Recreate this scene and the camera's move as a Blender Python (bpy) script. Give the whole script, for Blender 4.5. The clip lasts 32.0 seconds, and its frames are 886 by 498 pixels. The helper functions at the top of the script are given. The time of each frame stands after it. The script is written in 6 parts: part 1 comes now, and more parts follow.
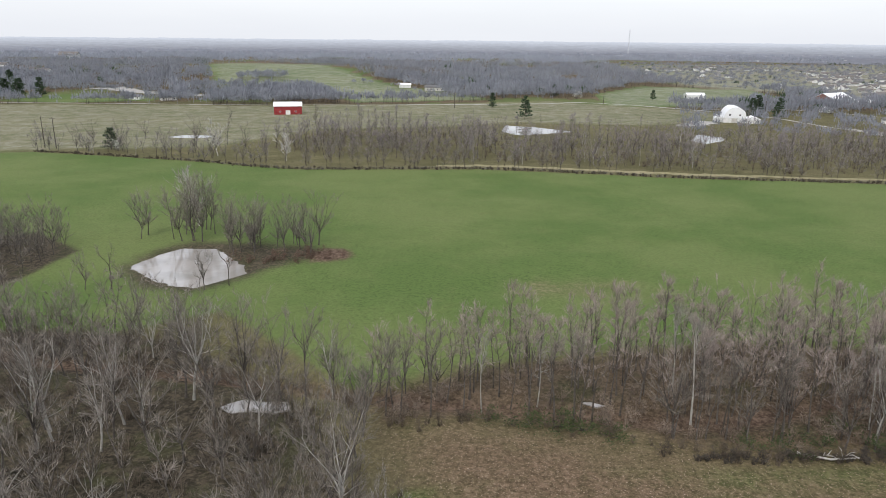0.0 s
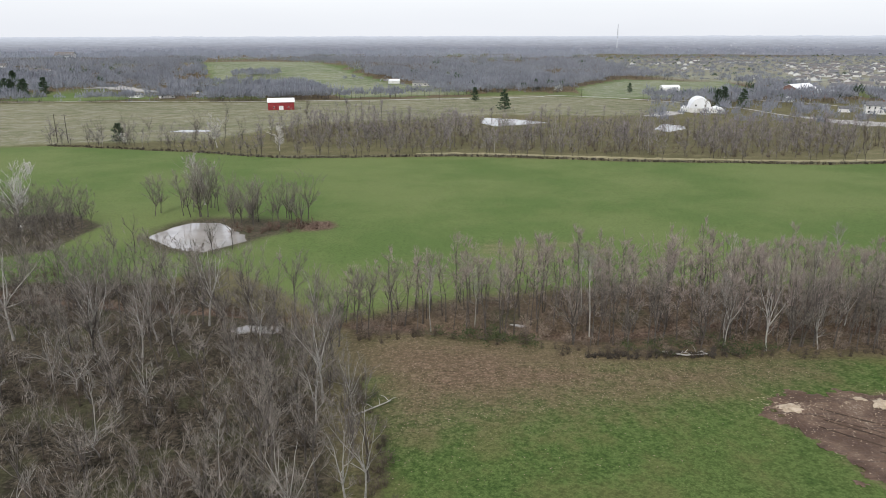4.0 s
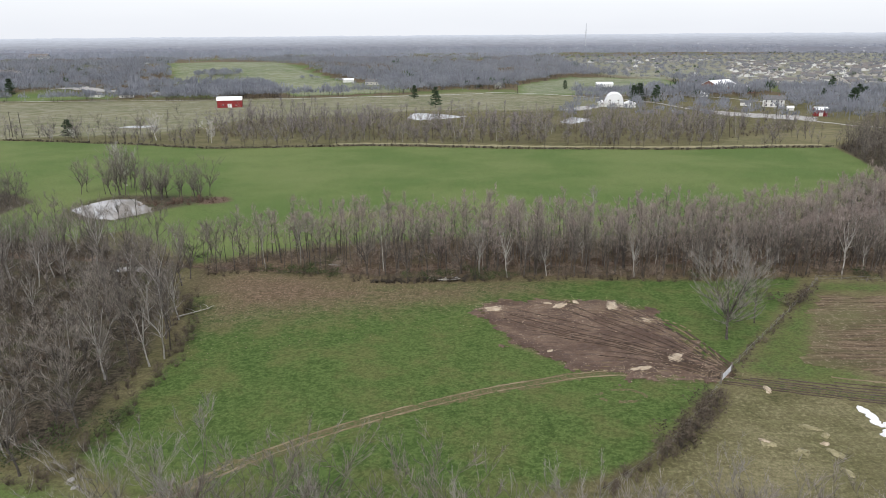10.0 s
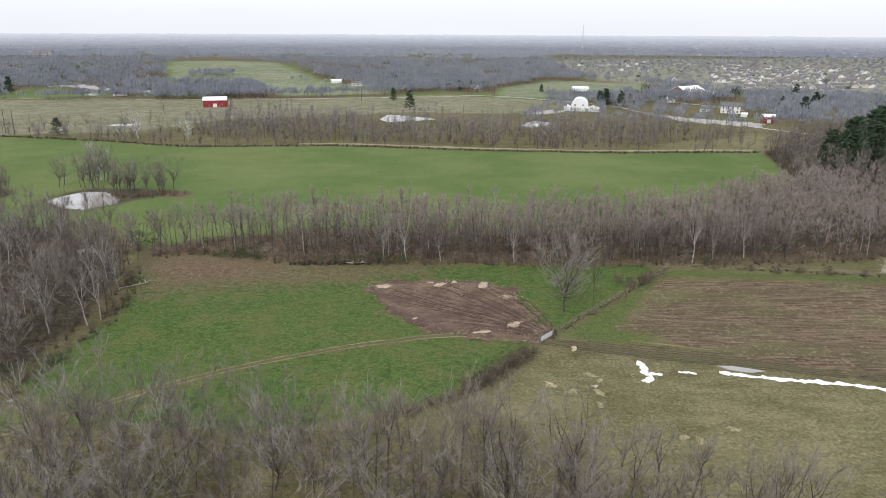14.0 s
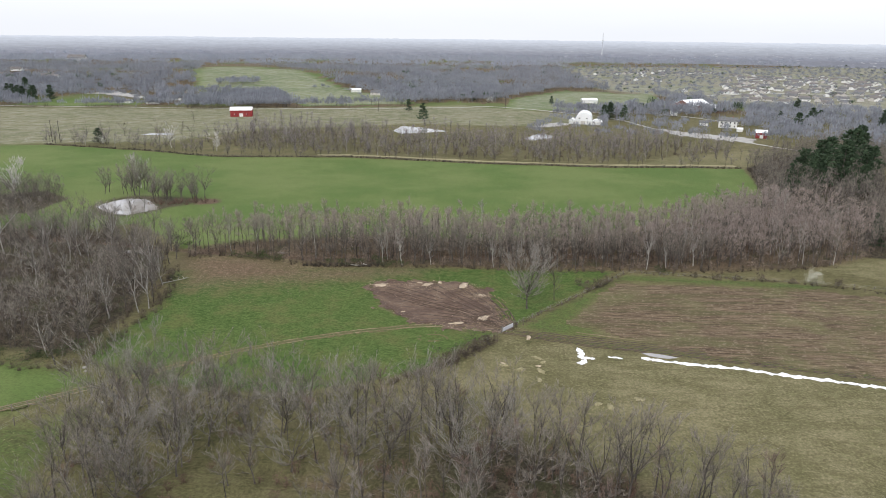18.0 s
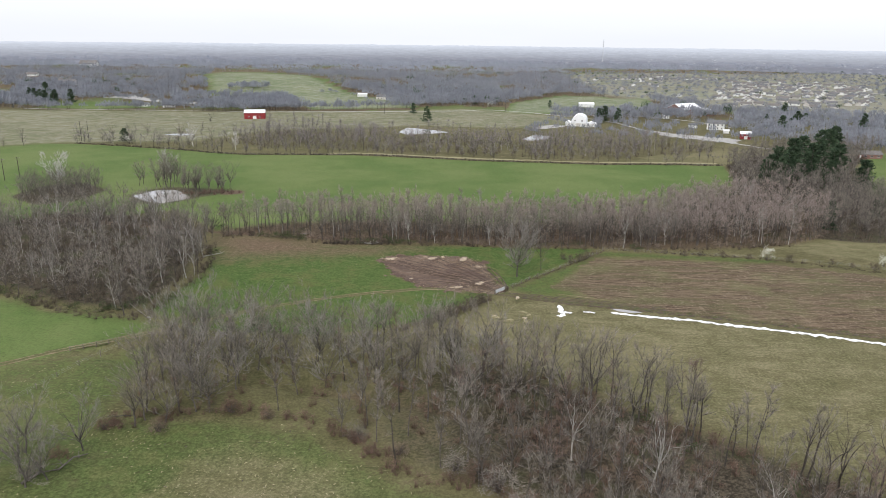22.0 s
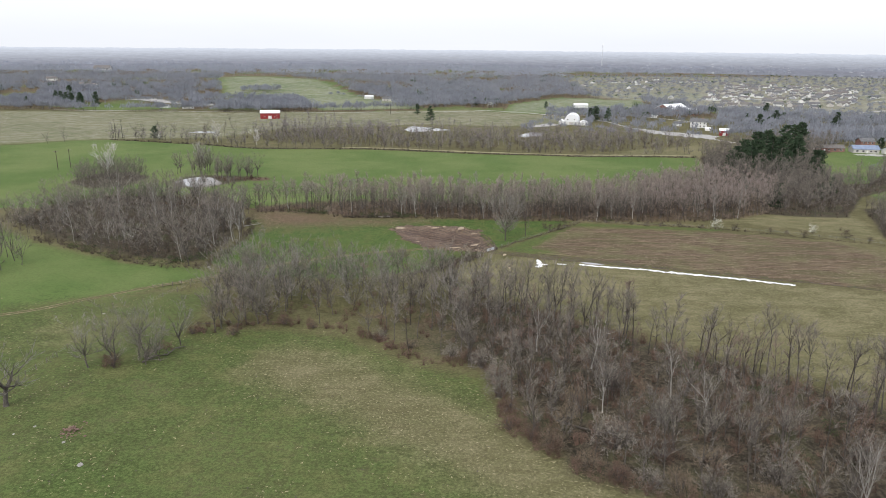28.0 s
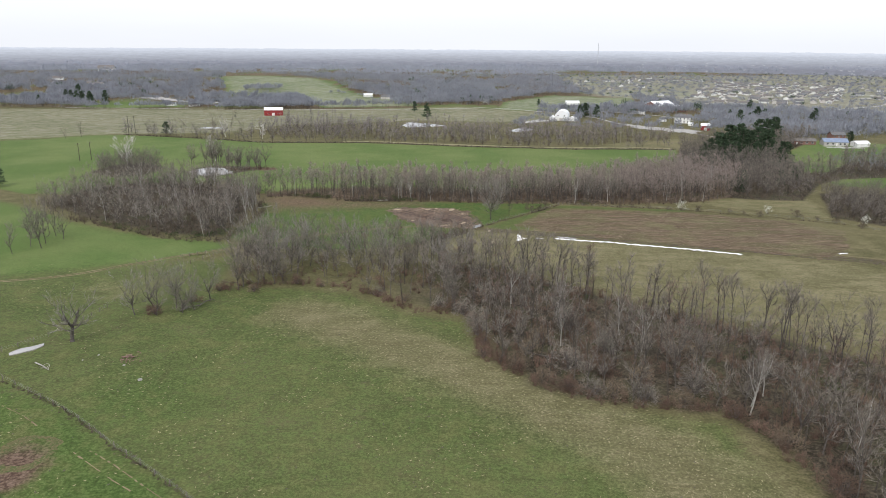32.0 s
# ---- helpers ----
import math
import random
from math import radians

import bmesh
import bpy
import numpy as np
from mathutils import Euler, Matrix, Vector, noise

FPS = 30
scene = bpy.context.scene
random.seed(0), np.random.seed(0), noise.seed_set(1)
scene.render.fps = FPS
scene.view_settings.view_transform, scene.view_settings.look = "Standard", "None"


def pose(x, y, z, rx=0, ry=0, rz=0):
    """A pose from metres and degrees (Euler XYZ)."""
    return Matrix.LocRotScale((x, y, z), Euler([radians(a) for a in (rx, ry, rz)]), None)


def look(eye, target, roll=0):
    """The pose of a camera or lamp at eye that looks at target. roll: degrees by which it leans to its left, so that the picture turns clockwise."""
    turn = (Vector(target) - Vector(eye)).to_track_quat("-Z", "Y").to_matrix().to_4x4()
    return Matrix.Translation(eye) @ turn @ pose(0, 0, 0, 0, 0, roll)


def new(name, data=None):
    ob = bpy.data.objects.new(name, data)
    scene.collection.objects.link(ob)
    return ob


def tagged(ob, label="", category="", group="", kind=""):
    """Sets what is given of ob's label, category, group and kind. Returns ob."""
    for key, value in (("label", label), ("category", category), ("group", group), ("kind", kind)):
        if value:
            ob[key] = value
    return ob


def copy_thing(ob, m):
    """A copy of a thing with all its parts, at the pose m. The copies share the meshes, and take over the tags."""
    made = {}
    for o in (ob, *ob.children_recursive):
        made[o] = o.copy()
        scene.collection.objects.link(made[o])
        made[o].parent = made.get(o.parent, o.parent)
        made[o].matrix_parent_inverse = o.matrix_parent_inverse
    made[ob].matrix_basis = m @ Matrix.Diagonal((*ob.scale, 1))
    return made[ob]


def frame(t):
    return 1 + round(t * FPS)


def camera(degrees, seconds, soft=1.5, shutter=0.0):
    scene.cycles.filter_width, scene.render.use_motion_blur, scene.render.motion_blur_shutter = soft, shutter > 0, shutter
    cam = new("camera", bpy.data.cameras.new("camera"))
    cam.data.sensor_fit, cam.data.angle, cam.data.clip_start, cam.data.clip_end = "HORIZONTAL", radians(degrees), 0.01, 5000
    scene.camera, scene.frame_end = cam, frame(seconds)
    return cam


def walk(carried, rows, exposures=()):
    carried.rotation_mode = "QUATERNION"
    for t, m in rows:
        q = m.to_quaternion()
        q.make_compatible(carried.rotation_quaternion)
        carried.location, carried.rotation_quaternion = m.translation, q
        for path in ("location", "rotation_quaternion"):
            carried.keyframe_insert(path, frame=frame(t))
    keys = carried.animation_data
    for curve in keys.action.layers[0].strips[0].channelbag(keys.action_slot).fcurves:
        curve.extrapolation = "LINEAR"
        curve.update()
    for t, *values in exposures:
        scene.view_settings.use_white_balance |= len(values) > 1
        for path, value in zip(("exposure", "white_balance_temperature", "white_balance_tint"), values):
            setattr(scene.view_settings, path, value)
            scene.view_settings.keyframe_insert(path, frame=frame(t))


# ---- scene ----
# the drone's path: seconds, place, then heading, downward tilt and lean in degrees
cam = camera(64.38, 32.0, soft=0.7)
FLIGHT = [
    (0, -55.98, -61.92, 49.19, -1.241, 16.638, 0.565),
    (1, -55.71, -69.57, 49.58, -1.345, 16.657, 0.478),
    (2, -54.70, -77.12, 50.00, -1.252, 16.790, 0.204),
    (3, -52.20, -84.57, 50.44, -1.104, 16.905, 0.072),
    (3.5, -50.40, -88.26, 50.67, -1.002, 16.954, -0.003),
    (5.5, -40.24, -102.67, 51.60, -0.683, 17.015, -0.324),
    (6, -37.23, -106.26, 51.74, -0.523, 17.040, -0.318),
    (7, -30.92, -113.30, 52.06, -0.360, 17.027, -0.390),
    (8, -24.24, -120.09, 52.40, -0.159, 17.046, -0.421),
    (9, -17.50, -126.75, 52.80, -0.000, 17.056, -0.497),
    (10, -10.77, -133.53, 53.00, 0.174, 17.070, -0.413),
    (11, -4.10, -140.30, 53.33, 0.329, 17.072, -0.502),
    (11.5, -0.84, -143.66, 53.63, 0.441, 17.105, -0.387),
    (12, 2.39, -147.02, 54.10, 0.552, 17.136, -0.374),
    (12.5, 5.59, -150.42, 54.80, 0.240, 17.148, -0.298),
    (13, 8.70, -153.87, 55.76, -0.093, 17.182, -0.259),
    (13.5, 11.69, -157.36, 57.05, -0.155, 17.124, -0.163),
    (14, 14.42, -160.92, 58.55, -0.184, 17.172, 0.274),
    (14.5, 16.75, -164.54, 60.15, -0.691, 17.087, 0.229),
    (16.5, 22.45, -179.69, 66.92, -1.719, 17.131, 0.935),
    (17, 23.20, -183.64, 67.99, -1.827, 17.014, 0.776),
    (17.5, 23.74, -187.68, 68.73, -1.886, 17.007, 0.645),
    (18, 24.14, -191.77, 69.21, -1.968, 16.978, 0.641),
    (19, 24.67, -200.02, 69.63, -2.018, 16.880, 0.641),
    (20, 25.00, -208.24, 69.69, -2.077, 16.757, 0.708),
    (21, 25.24, -216.40, 69.65, -2.125, 16.612, 0.673),
    (22, 25.46, -224.43, 69.72, -2.206, 16.507, 0.677),
    (23, 25.70, -232.39, 69.81, -2.305, 16.421, 0.761),
    (24, 25.97, -240.32, 69.83, -2.387, 16.329, 0.737),
    (25, 26.33, -248.22, 69.85, -2.453, 16.284, 0.751),
    (25.5, 26.57, -252.17, 69.86, -2.467, 16.230, 0.703),
    (27.5, 27.85, -268.01, 69.97, -2.487, 16.170, 0.571),
    (28, 28.22, -272.03, 69.99, -2.475, 16.159, 0.533),
    (29, 29.00, -280.11, 70.00, -2.463, 16.163, 0.610),
    (30, 29.98, -288.17, 70.00, -2.445, 16.163, 0.525),
    (31, 31.24, -296.18, 70.03, -2.474, 16.197, 0.490),
    (32, 32.65, -304.18, 70.08, -2.410, 16.187, 0.434),
]
walk(cam, [(t, pose(x, y, z, 90 - tilt, 0, -heading) @ pose(0, 0, 0, 0, 0, lean)) for t, x, y, z, heading, tilt, lean in FLIGHT],
     [(0, -0.08), (9, -0.05), (14, 0.0), (20, 0.05), (32, 0.04)])

# overcast daylight: a pale even cloud layer over a clear-sky base, and a very soft sun
SUN_ELEV, SUN_ROT = radians(48), radians(200)
world = bpy.data.worlds.new("overcast_sky")
scene.world = world
world.use_nodes = True
wn, wl = world.node_tree.nodes, world.node_tree.links
wn.clear()
sky = wn.new("ShaderNodeTexSky")
sky.sky_type, sky.sun_disc, sky.sun_elevation, sky.sun_rotation = "NISHITA", False, SUN_ELEV, SUN_ROT
sky.dust_density, sky.air_density = 3.0, 1.0
bg_sky, bg_cloud, bg_sum, w_out = (wn.new("ShaderNodeBackground"), wn.new("ShaderNodeBackground"),
                                   wn.new("ShaderNodeAddShader"), wn.new("ShaderNodeOutputWorld"))
bg_sky.inputs["Strength"].default_value = 0.05
bg_cloud.inputs["Strength"].default_value = 0.98
cloud, cloud_map, cloud_tex, cloud_mix = (wn.new("ShaderNodeTexCoord"), wn.new("ShaderNodeMapping"), wn.new("ShaderNodeTexNoise"), wn.new("ShaderNodeMix"))
cloud_map.inputs["Scale"].default_value = (1.2, 1.2, 7.0)
cloud_tex.inputs["Scale"].default_value, cloud_tex.inputs["Detail"].default_value = 1.6, 5.0
cloud_mix.data_type = "RGBA"
cloud_mix.inputs[6].default_value, cloud_mix.inputs[7].default_value = (0.80, 0.83, 0.90, 1), (0.96, 0.98, 1.03, 1)
wl.new(cloud.outputs["Generated"], cloud_map.inputs["Vector"])
wl.new(cloud_map.outputs[0], cloud_tex.inputs["Vector"])
wl.new(cloud_tex.outputs["Fac"], cloud_mix.inputs[0])
wl.new(cloud_mix.outputs[2], bg_cloud.inputs["Color"])
wl.new(sky.outputs[0], bg_sky.inputs["Color"])
wl.new(bg_sky.outputs[0], bg_sum.inputs[0])
wl.new(bg_cloud.outputs[0], bg_sum.inputs[1])
wl.new(bg_sum.outputs[0], w_out.inputs["Surface"])
sun = new("sun", bpy.data.lights.new("sun", "SUN"))
sun.data.energy, sun.data.angle, sun.data.color = 1.8, radians(14), (1.0, 0.97, 0.92)
sun.matrix_world = look((0, 0, 100), (100 * math.sin(SUN_ROT + math.pi) / math.tan(SUN_ELEV), 100 * math.cos(SUN_ROT + math.pi) / math.tan(SUN_ELEV), 0))


# ---- materials ----
class Nodes:
    """Short hand for one node tree."""

    def __init__(self, name):
        self.m = bpy.data.materials.new(name)
        self.m.use_nodes = True
        self.t = self.m.node_tree
        self.bsdf = self.t.nodes["Principled BSDF"]
        self.pos = self.t.nodes.new("ShaderNodeTexCoord").outputs["Object"]

    def n(self, kind, **values):
        node = self.t.nodes.new(kind)
        for key, value in values.items():
            node.inputs[key].default_value = value
        return node

    def link(self, a, b):
        self.t.links.new(a, b)
        return b

    def noise(self, scale, detail=4.0, rough=0.6, stretch=None, pos=None):
        node = self.n("ShaderNodeTexNoise", Scale=scale, Detail=detail, Roughness=rough)
        src = pos or self.pos
        if stretch:
            mp = self.n("ShaderNodeMapping", Scale=stretch[:3])
            if len(stretch) > 3:
                mp.inputs["Rotation"].default_value = (0, 0, stretch[3])
            self.link(src, mp.inputs["Vector"])
            src = mp.outputs[0]
        self.link(src, node.inputs["Vector"])
        return node.outputs["Fac"]

    def math(self, op, a, b=0.5):
        node = self.t.nodes.new("ShaderNodeMath")
        node.operation = op
        for i, v in enumerate((a, b)):
            if isinstance(v, (int, float)):
                node.inputs[i].default_value = v
            else:
                self.link(v, node.inputs[i])
        return node.outputs[0]

    def step(self, v, lo, hi):
        node = self.n("ShaderNodeMapRange")
        node.interpolation_type = "SMOOTHSTEP"
        self.link(v, node.inputs["Value"])
        node.inputs["From Min"].default_value, node.inputs["From Max"].default_value = lo, hi
        return node.outputs[0]

    def mix(self, f, a, b, mode="MIX"):
        node = self.t.nodes.new("ShaderNodeMix")
        node.data_type, node.blend_type = "RGBA", mode
        if isinstance(f, (int, float)):
            node.inputs[0].default_value = f
        else:
            self.link(f, node.inputs[0])
        for i, v in ((6, a), (7, b)):
            if isinstance(v, tuple):
                node.inputs[i].default_value = (*v, 1)
            else:
                self.link(v, node.inputs[i])
        return node.outputs[2]

    def done(self, colour, rough=0.9, height=None, dist=0.05, strength=0.5, spec=0.2):
        if isinstance(colour, tuple):
            self.bsdf.inputs["Base Color"].default_value = (*colour, 1)
        else:
            self.link(colour, self.bsdf.inputs["Base Color"])
        self.bsdf.inputs["Roughness"].default_value = rough
        self.bsdf.inputs["Specular IOR Level"].default_value = spec
        if height is not None:
            bump = self.n("ShaderNodeBump", Strength=strength, Distance=dist)
            self.link(height, bump.inputs["Height"])
            self.link(bump.outputs[0], self.bsdf.inputs["Normal"])
        return self.m


def plain(name, a, b, scale=3.0, rough=0.85, dist=0.02, island=0.0, spec=0.2, fine=9.0):
    """Two tones broken up by coarse and fine noise, with fine relief; island: how far single twigs or stones differ."""
    k = Nodes(name)
    coarse, small = k.noise(scale, 5), k.noise(scale * fine, 4)
    f = k.step(k.math("ADD", k.math("MULTIPLY", coarse, 0.6), k.math("MULTIPLY", small, 0.4)), 0.35, 0.65)
    col = k.mix(f, a, b)
    if island:
        geo = k.t.nodes.new("ShaderNodeNewGeometry")
        info = k.t.nodes.new("ShaderNodeObjectInfo")
        v = k.math("ADD", k.math("MULTIPLY", geo.outputs["Random Per Island"], 0.65), k.math("MULTIPLY", info.outputs["Random"], 0.35))
        grey = k.n("ShaderNodeCombineColor")
        lum = k.math("ADD", k.math("MULTIPLY", v, 2 * island), 1 - island)
        for i in range(3):
            k.link(lum, grey.inputs[i])
        col = k.mix(1.0, col, grey.outputs[0], "MULTIPLY")
    return k.done(col, rough, small, dist, 0.5, spec)


BARK = plain("grey_bark", (0.060, 0.052, 0.045), (0.145, 0.128, 0.113), 2.0, island=0.4)
TWIG = plain("bare_twigs", (0.134, 0.117, 0.101), (0.270, 0.240, 0.210), 1.0, island=0.65)
PALE = plain("pale_sycamore_bark", (0.27, 0.255, 0.23), (0.46, 0.44, 0.405), 1.2, island=0.2)
PALETWIG = plain("pale_twigs", (0.178, 0.164, 0.145), (0.312, 0.290, 0.260), 1.0, island=0.25)
WHITEBARK = plain("white_sycamore_bark", (0.42, 0.40, 0.37), (0.60, 0.58, 0.545), 1.2, island=0.15)
DARKBARK = plain("dark_wet_bark", (0.05, 0.042, 0.035), (0.10, 0.085, 0.07), 2.0, island=0.2)
BRUSH = plain("dead_brush_stems", (0.068, 0.055, 0.042), (0.150, 0.120, 0.092), 0.25, island=0.5)
REDBRUSH = plain("reddish_brush_stems", (0.088, 0.057, 0.043), (0.205, 0.138, 0.106), 0.22, island=0.5)
MIDBRUSH = plain("fawn_undergrowth_stems", (0.128, 0.100, 0.079), (0.262, 0.209, 0.167), 0.25, island=0.5)
REDTWIG = plain("reddish_saplings", (0.125, 0.092, 0.077), (0.250, 0.188, 0.160), 0.25, island=0.5)
MIDTWIG = plain("pinkish_grey_twigs", (0.186, 0.152, 0.135), (0.338, 0.286, 0.257), 1.0, island=0.6)
TANBRUSH = plain("tan_shrub_twigs", (0.150, 0.115, 0.080), (0.260, 0.205, 0.150), 0.5, island=0.4)
EVERGREEN = plain("evergreen_brush_leaves", (0.035, 0.055, 0.022), (0.085, 0.105, 0.04), 0.8, island=0.35)
PINE = plain("pine_needles", (0.028, 0.052, 0.029), (0.072, 0.104, 0.056), 0.7, island=0.4)
# far twigs: aerial haze is mixed into these two base colours, stronger in the second
FARWOOD = plain("haze_tinted_bare_canopy", (0.176, 0.186, 0.214), (0.276, 0.290, 0.326), 0.05, island=0.22)
HAZEWOOD = plain("haze_blued_far_canopy", (0.234, 0.256, 0.306), (0.322, 0.350, 0.410), 0.05, island=0.15)
BELTTWIG = plain("mauve_brown_far_twigs", (0.190, 0.168, 0.172), (0.325, 0.292, 0.298), 0.4, island=0.45)
BLOSSOM = plain("white_blossom", (0.55, 0.56, 0.48), (0.75, 0.75, 0.68), 2.0, island=0.2)
POSTWOOD = plain("weathered_fence_wood", (0.13, 0.11, 0.09), (0.26, 0.23, 0.20), 4.0)
WIRE = plain("galvanised_wire", (0.22, 0.22, 0.22), (0.32, 0.32, 0.31), 5.0, rough=0.5)
GALV = plain("galvanised_tube", (0.50, 0.51, 0.52), (0.66, 0.67, 0.68), 6.0, rough=0.4, spec=0.5)
PLASTIC = plain("white_silage_plastic", (0.74, 0.74, 0.75), (0.86, 0.86, 0.87), 0.8, rough=0.45, spec=0.4, dist=0.05)
REDPAINT = plain("red_barn_siding", (0.20, 0.028, 0.03), (0.30, 0.05, 0.05), 0.8)
WHITEPAINT = plain("white_siding", (0.62, 0.62, 0.60), (0.78, 0.78, 0.77), 0.5)
WHITEROOF = plain("white_metal_roof", (0.74, 0.75, 0.76), (0.80, 0.81, 0.82), 0.2, rough=0.5)
GREYROOF = plain("grey_shingle_roof", (0.10, 0.10, 0.103), (0.18, 0.178, 0.18), 0.8)
TANROOF = plain("tan_shingle_roof", (0.125, 0.115, 0.108), (0.20, 0.185, 0.175), 0.8)
BLUEROOF = plain("blue_metal_roof", (0.16, 0.20, 0.29), (0.24, 0.29, 0.38), 0.6, rough=0.5)
BRICK = plain("red_brick_wall", (0.19, 0.105, 0.088), (0.29, 0.17, 0.145), 1.5)
TANWALL = plain("beige_siding", (0.42, 0.40, 0.375), (0.55, 0.53, 0.50), 0.6)
DARKGLASS = plain("dark_window_pane", (0.02, 0.025, 0.03), (0.05, 0.055, 0.06), 2.0, rough=0.1, spec=0.5)
CONCRETE = plain("pale_gravel_surface", (0.30, 0.29, 0.275), (0.44, 0.425, 0.405), 0.25)
STONE = plain("pale_limestone", (0.22, 0.21, 0.19), (0.38, 0.365, 0.34), 1.5)
STRAW = plain("pale_dry_grass", (0.190, 0.175, 0.090), (0.320, 0.280, 0.170), 0.5, island=0.3)
RUBBLE = plain("reddish_rubble", (0.105, 0.062, 0.048), (0.24, 0.165, 0.135), 1.2, dist=0.05)
DEADLEAF = plain("pale_dead_leaves", (0.19, 0.138, 0.100), (0.36, 0.28, 0.215), 0.7, dist=0.02)
HAY = plain("trampled_old_hay", (0.34, 0.27, 0.19), (0.56, 0.47, 0.36), 0.7, dist=0.1)
STEEL = plain("painted_steel_lattice", (0.5, 0.52, 0.55), (0.62, 0.64, 0.67), 0.3)


def ground_material():
    k = Nodes("pasture_and_woodland_ground")
    att_a, att_b = k.t.nodes.new("ShaderNodeAttribute"), k.t.nodes.new("ShaderNodeAttribute")
    att_a.attribute_name, att_b.attribute_name = "cover_a", "cover_b"
    sa, sb = k.n("ShaderNodeSeparateColor"), k.n("ShaderNodeSeparateColor")
    k.link(att_a.outputs["Color"], sa.inputs[0])
    k.link(att_b.outputs["Color"], sb.inputs[0])
    broad, mid, small, fine, tiny = k.noise(0.018, 4), k.noise(0.11, 5, 0.65), k.noise(0.6, 5, 0.7), k.noise(1.7, 4, 0.7), k.noise(4.5, 3, 0.7)
    mown, straw = k.noise(1.0, 5, 0.65, (0.10, 0.32, 1, 0.30)), k.noise(1.0, 6, 0.7, (0.09, 0.13, 1, -0.9))
    streaks = k.noise(1.0, 5, 0.7, (0.06, 0.9, 1, 0.27))
    wobble = k.math("ADD", k.math("MULTIPLY", mid, 0.6), k.math("MULTIPLY", small, 0.4))

    def mask(v, soft=0.16):
        w = k.math("ADD", v, k.math("MULTIPLY", k.math("SUBTRACT", wobble, 0.5), 1.1))
        return k.step(w, 0.5 - soft, 0.5 + soft)

    def ragged(v, soft=0.14):
        w = k.math("ADD", k.math("MULTIPLY", mid, 0.4), k.math("ADD", k.math("MULTIPLY", small, 0.35), k.math("MULTIPLY", fine, 0.25)))
        return k.step(k.math("ADD", v, k.math("MULTIPLY", k.math("SUBTRACT", w, 0.5), 1.9)), 0.5 - soft, 0.5 + soft)

    def spots(v, lo, hi, amount):
        return k.math("MULTIPLY", k.step(v, lo, hi), amount)

    patch = k.step(k.math("ADD", k.math("MULTIPLY", broad, 0.5), k.math("MULTIPLY", mid, 0.5)), 0.40, 0.60)
    tuft = k.step(k.math("ADD", k.math("MULTIPLY", small, 0.5), k.math("MULTIPLY", fine, 0.5)), 0.43, 0.58)
    # thin spring grass over thatch
    olive = k.mix(patch, (0.088, 0.084, 0.037), (0.132, 0.118, 0.060))
    olive = k.mix(k.math("MULTIPLY", tuft, 0.4), olive, (0.135, 0.122, 0.064))
    olive = k.mix(spots(straw, 0.46, 0.66, 0.6), olive, (0.178, 0.152, 0.084))
    olive = k.mix(spots(streaks, 0.56, 0.66, 0.5), olive, (0.056, 0.060, 0.026))
    lush = k.mix(patch, (0.048, 0.086, 0.021), (0.074, 0.106, 0.030))
    lush = k.mix(k.math("MULTIPLY", tuft, 0.7), lush, (0.100, 0.138, 0.042))
    lush = k.mix(spots(small, 0.55, 0.70, 0.5), lush, (0.034, 0.068, 0.018))
    lush = k.mix(spots(mid, 0.46, 0.64, 0.6), lush, (0.108, 0.112, 0.042))
    lush = k.mix(spots(fine, 0.52, 0.66, 0.3), lush, (0.040, 0.074, 0.018))
    lush = k.mix(spots(tiny, 0.58, 0.70, 0.35), lush, (0.165, 0.165, 0.080))
    young = k.mix(k.step(broad, 0.38, 0.62), (0.092, 0.138, 0.040), (0.136, 0.170, 0.060))
    young = k.mix(spots(small, 0.50, 0.68, 0.35), young, (0.064, 0.108, 0.030))
    young = k.mix(spots(mid, 0.52, 0.74, 0.28), young, (0.150, 0.162, 0.066))
    young = k.mix(spots(fine, 0.52, 0.68, 0.35), young, (0.058, 0.096, 0.027))
    dry = k.mix(patch, (0.140, 0.130, 0.066), (0.192, 0.170, 0.096))
    dry = k.mix(spots(mown, 0.45, 0.62, 0.6), dry, (0.108, 0.100, 0.047))
    dry = k.mix(spots(small, 0.50, 0.70, 0.4), dry, (0.100, 0.102, 0.043))
    dry = k.mix(spots(fine, 0.55, 0.70, 0.35), dry, (0.255, 0.228, 0.145))
    litter = k.mix(k.math("MULTIPLY", tuft, 0.6), (0.110, 0.076, 0.048), (0.188, 0.130, 0.090))
    litter = k.mix(spots(tiny, 0.56, 0.64, 0.5), litter, (0.23, 0.185, 0.135))
    litter = k.mix(spots(mid, 0.54, 0.68, 0.4), litter, (0.062, 0.072, 0.026))
    # leaf-strewn soil, with the shade between trees put into its dark tones
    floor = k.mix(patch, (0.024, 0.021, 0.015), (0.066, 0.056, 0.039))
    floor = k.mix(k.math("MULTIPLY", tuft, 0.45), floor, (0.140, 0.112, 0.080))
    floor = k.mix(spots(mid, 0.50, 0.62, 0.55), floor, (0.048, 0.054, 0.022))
    soil = k.mix(tuft, (0.086, 0.054, 0.039), (0.150, 0.106, 0.078))
    # suburb and far fields: ground colour paled and greyed to carry the haze
    hazed_ground = k.mix(patch, (0.212, 0.216, 0.158), (0.272, 0.268, 0.214))
    col = k.mix(ragged(sa.outputs[0], 0.3), olive, lush)
    col = k.mix(mask(att_a.outputs["Alpha"], 0.3), col, young)
    col = k.mix(ragged(sa.outputs[1], 0.32), col, dry)
    col = k.mix(mask(sa.outputs[2], 0.42), col, litter)
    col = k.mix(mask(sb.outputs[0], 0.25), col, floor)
    col = k.mix(mask(sb.outputs[1], 0.2), col, soil)
    col = k.mix(mask(sb.outputs[2], 0.3), col, hazed_ground)
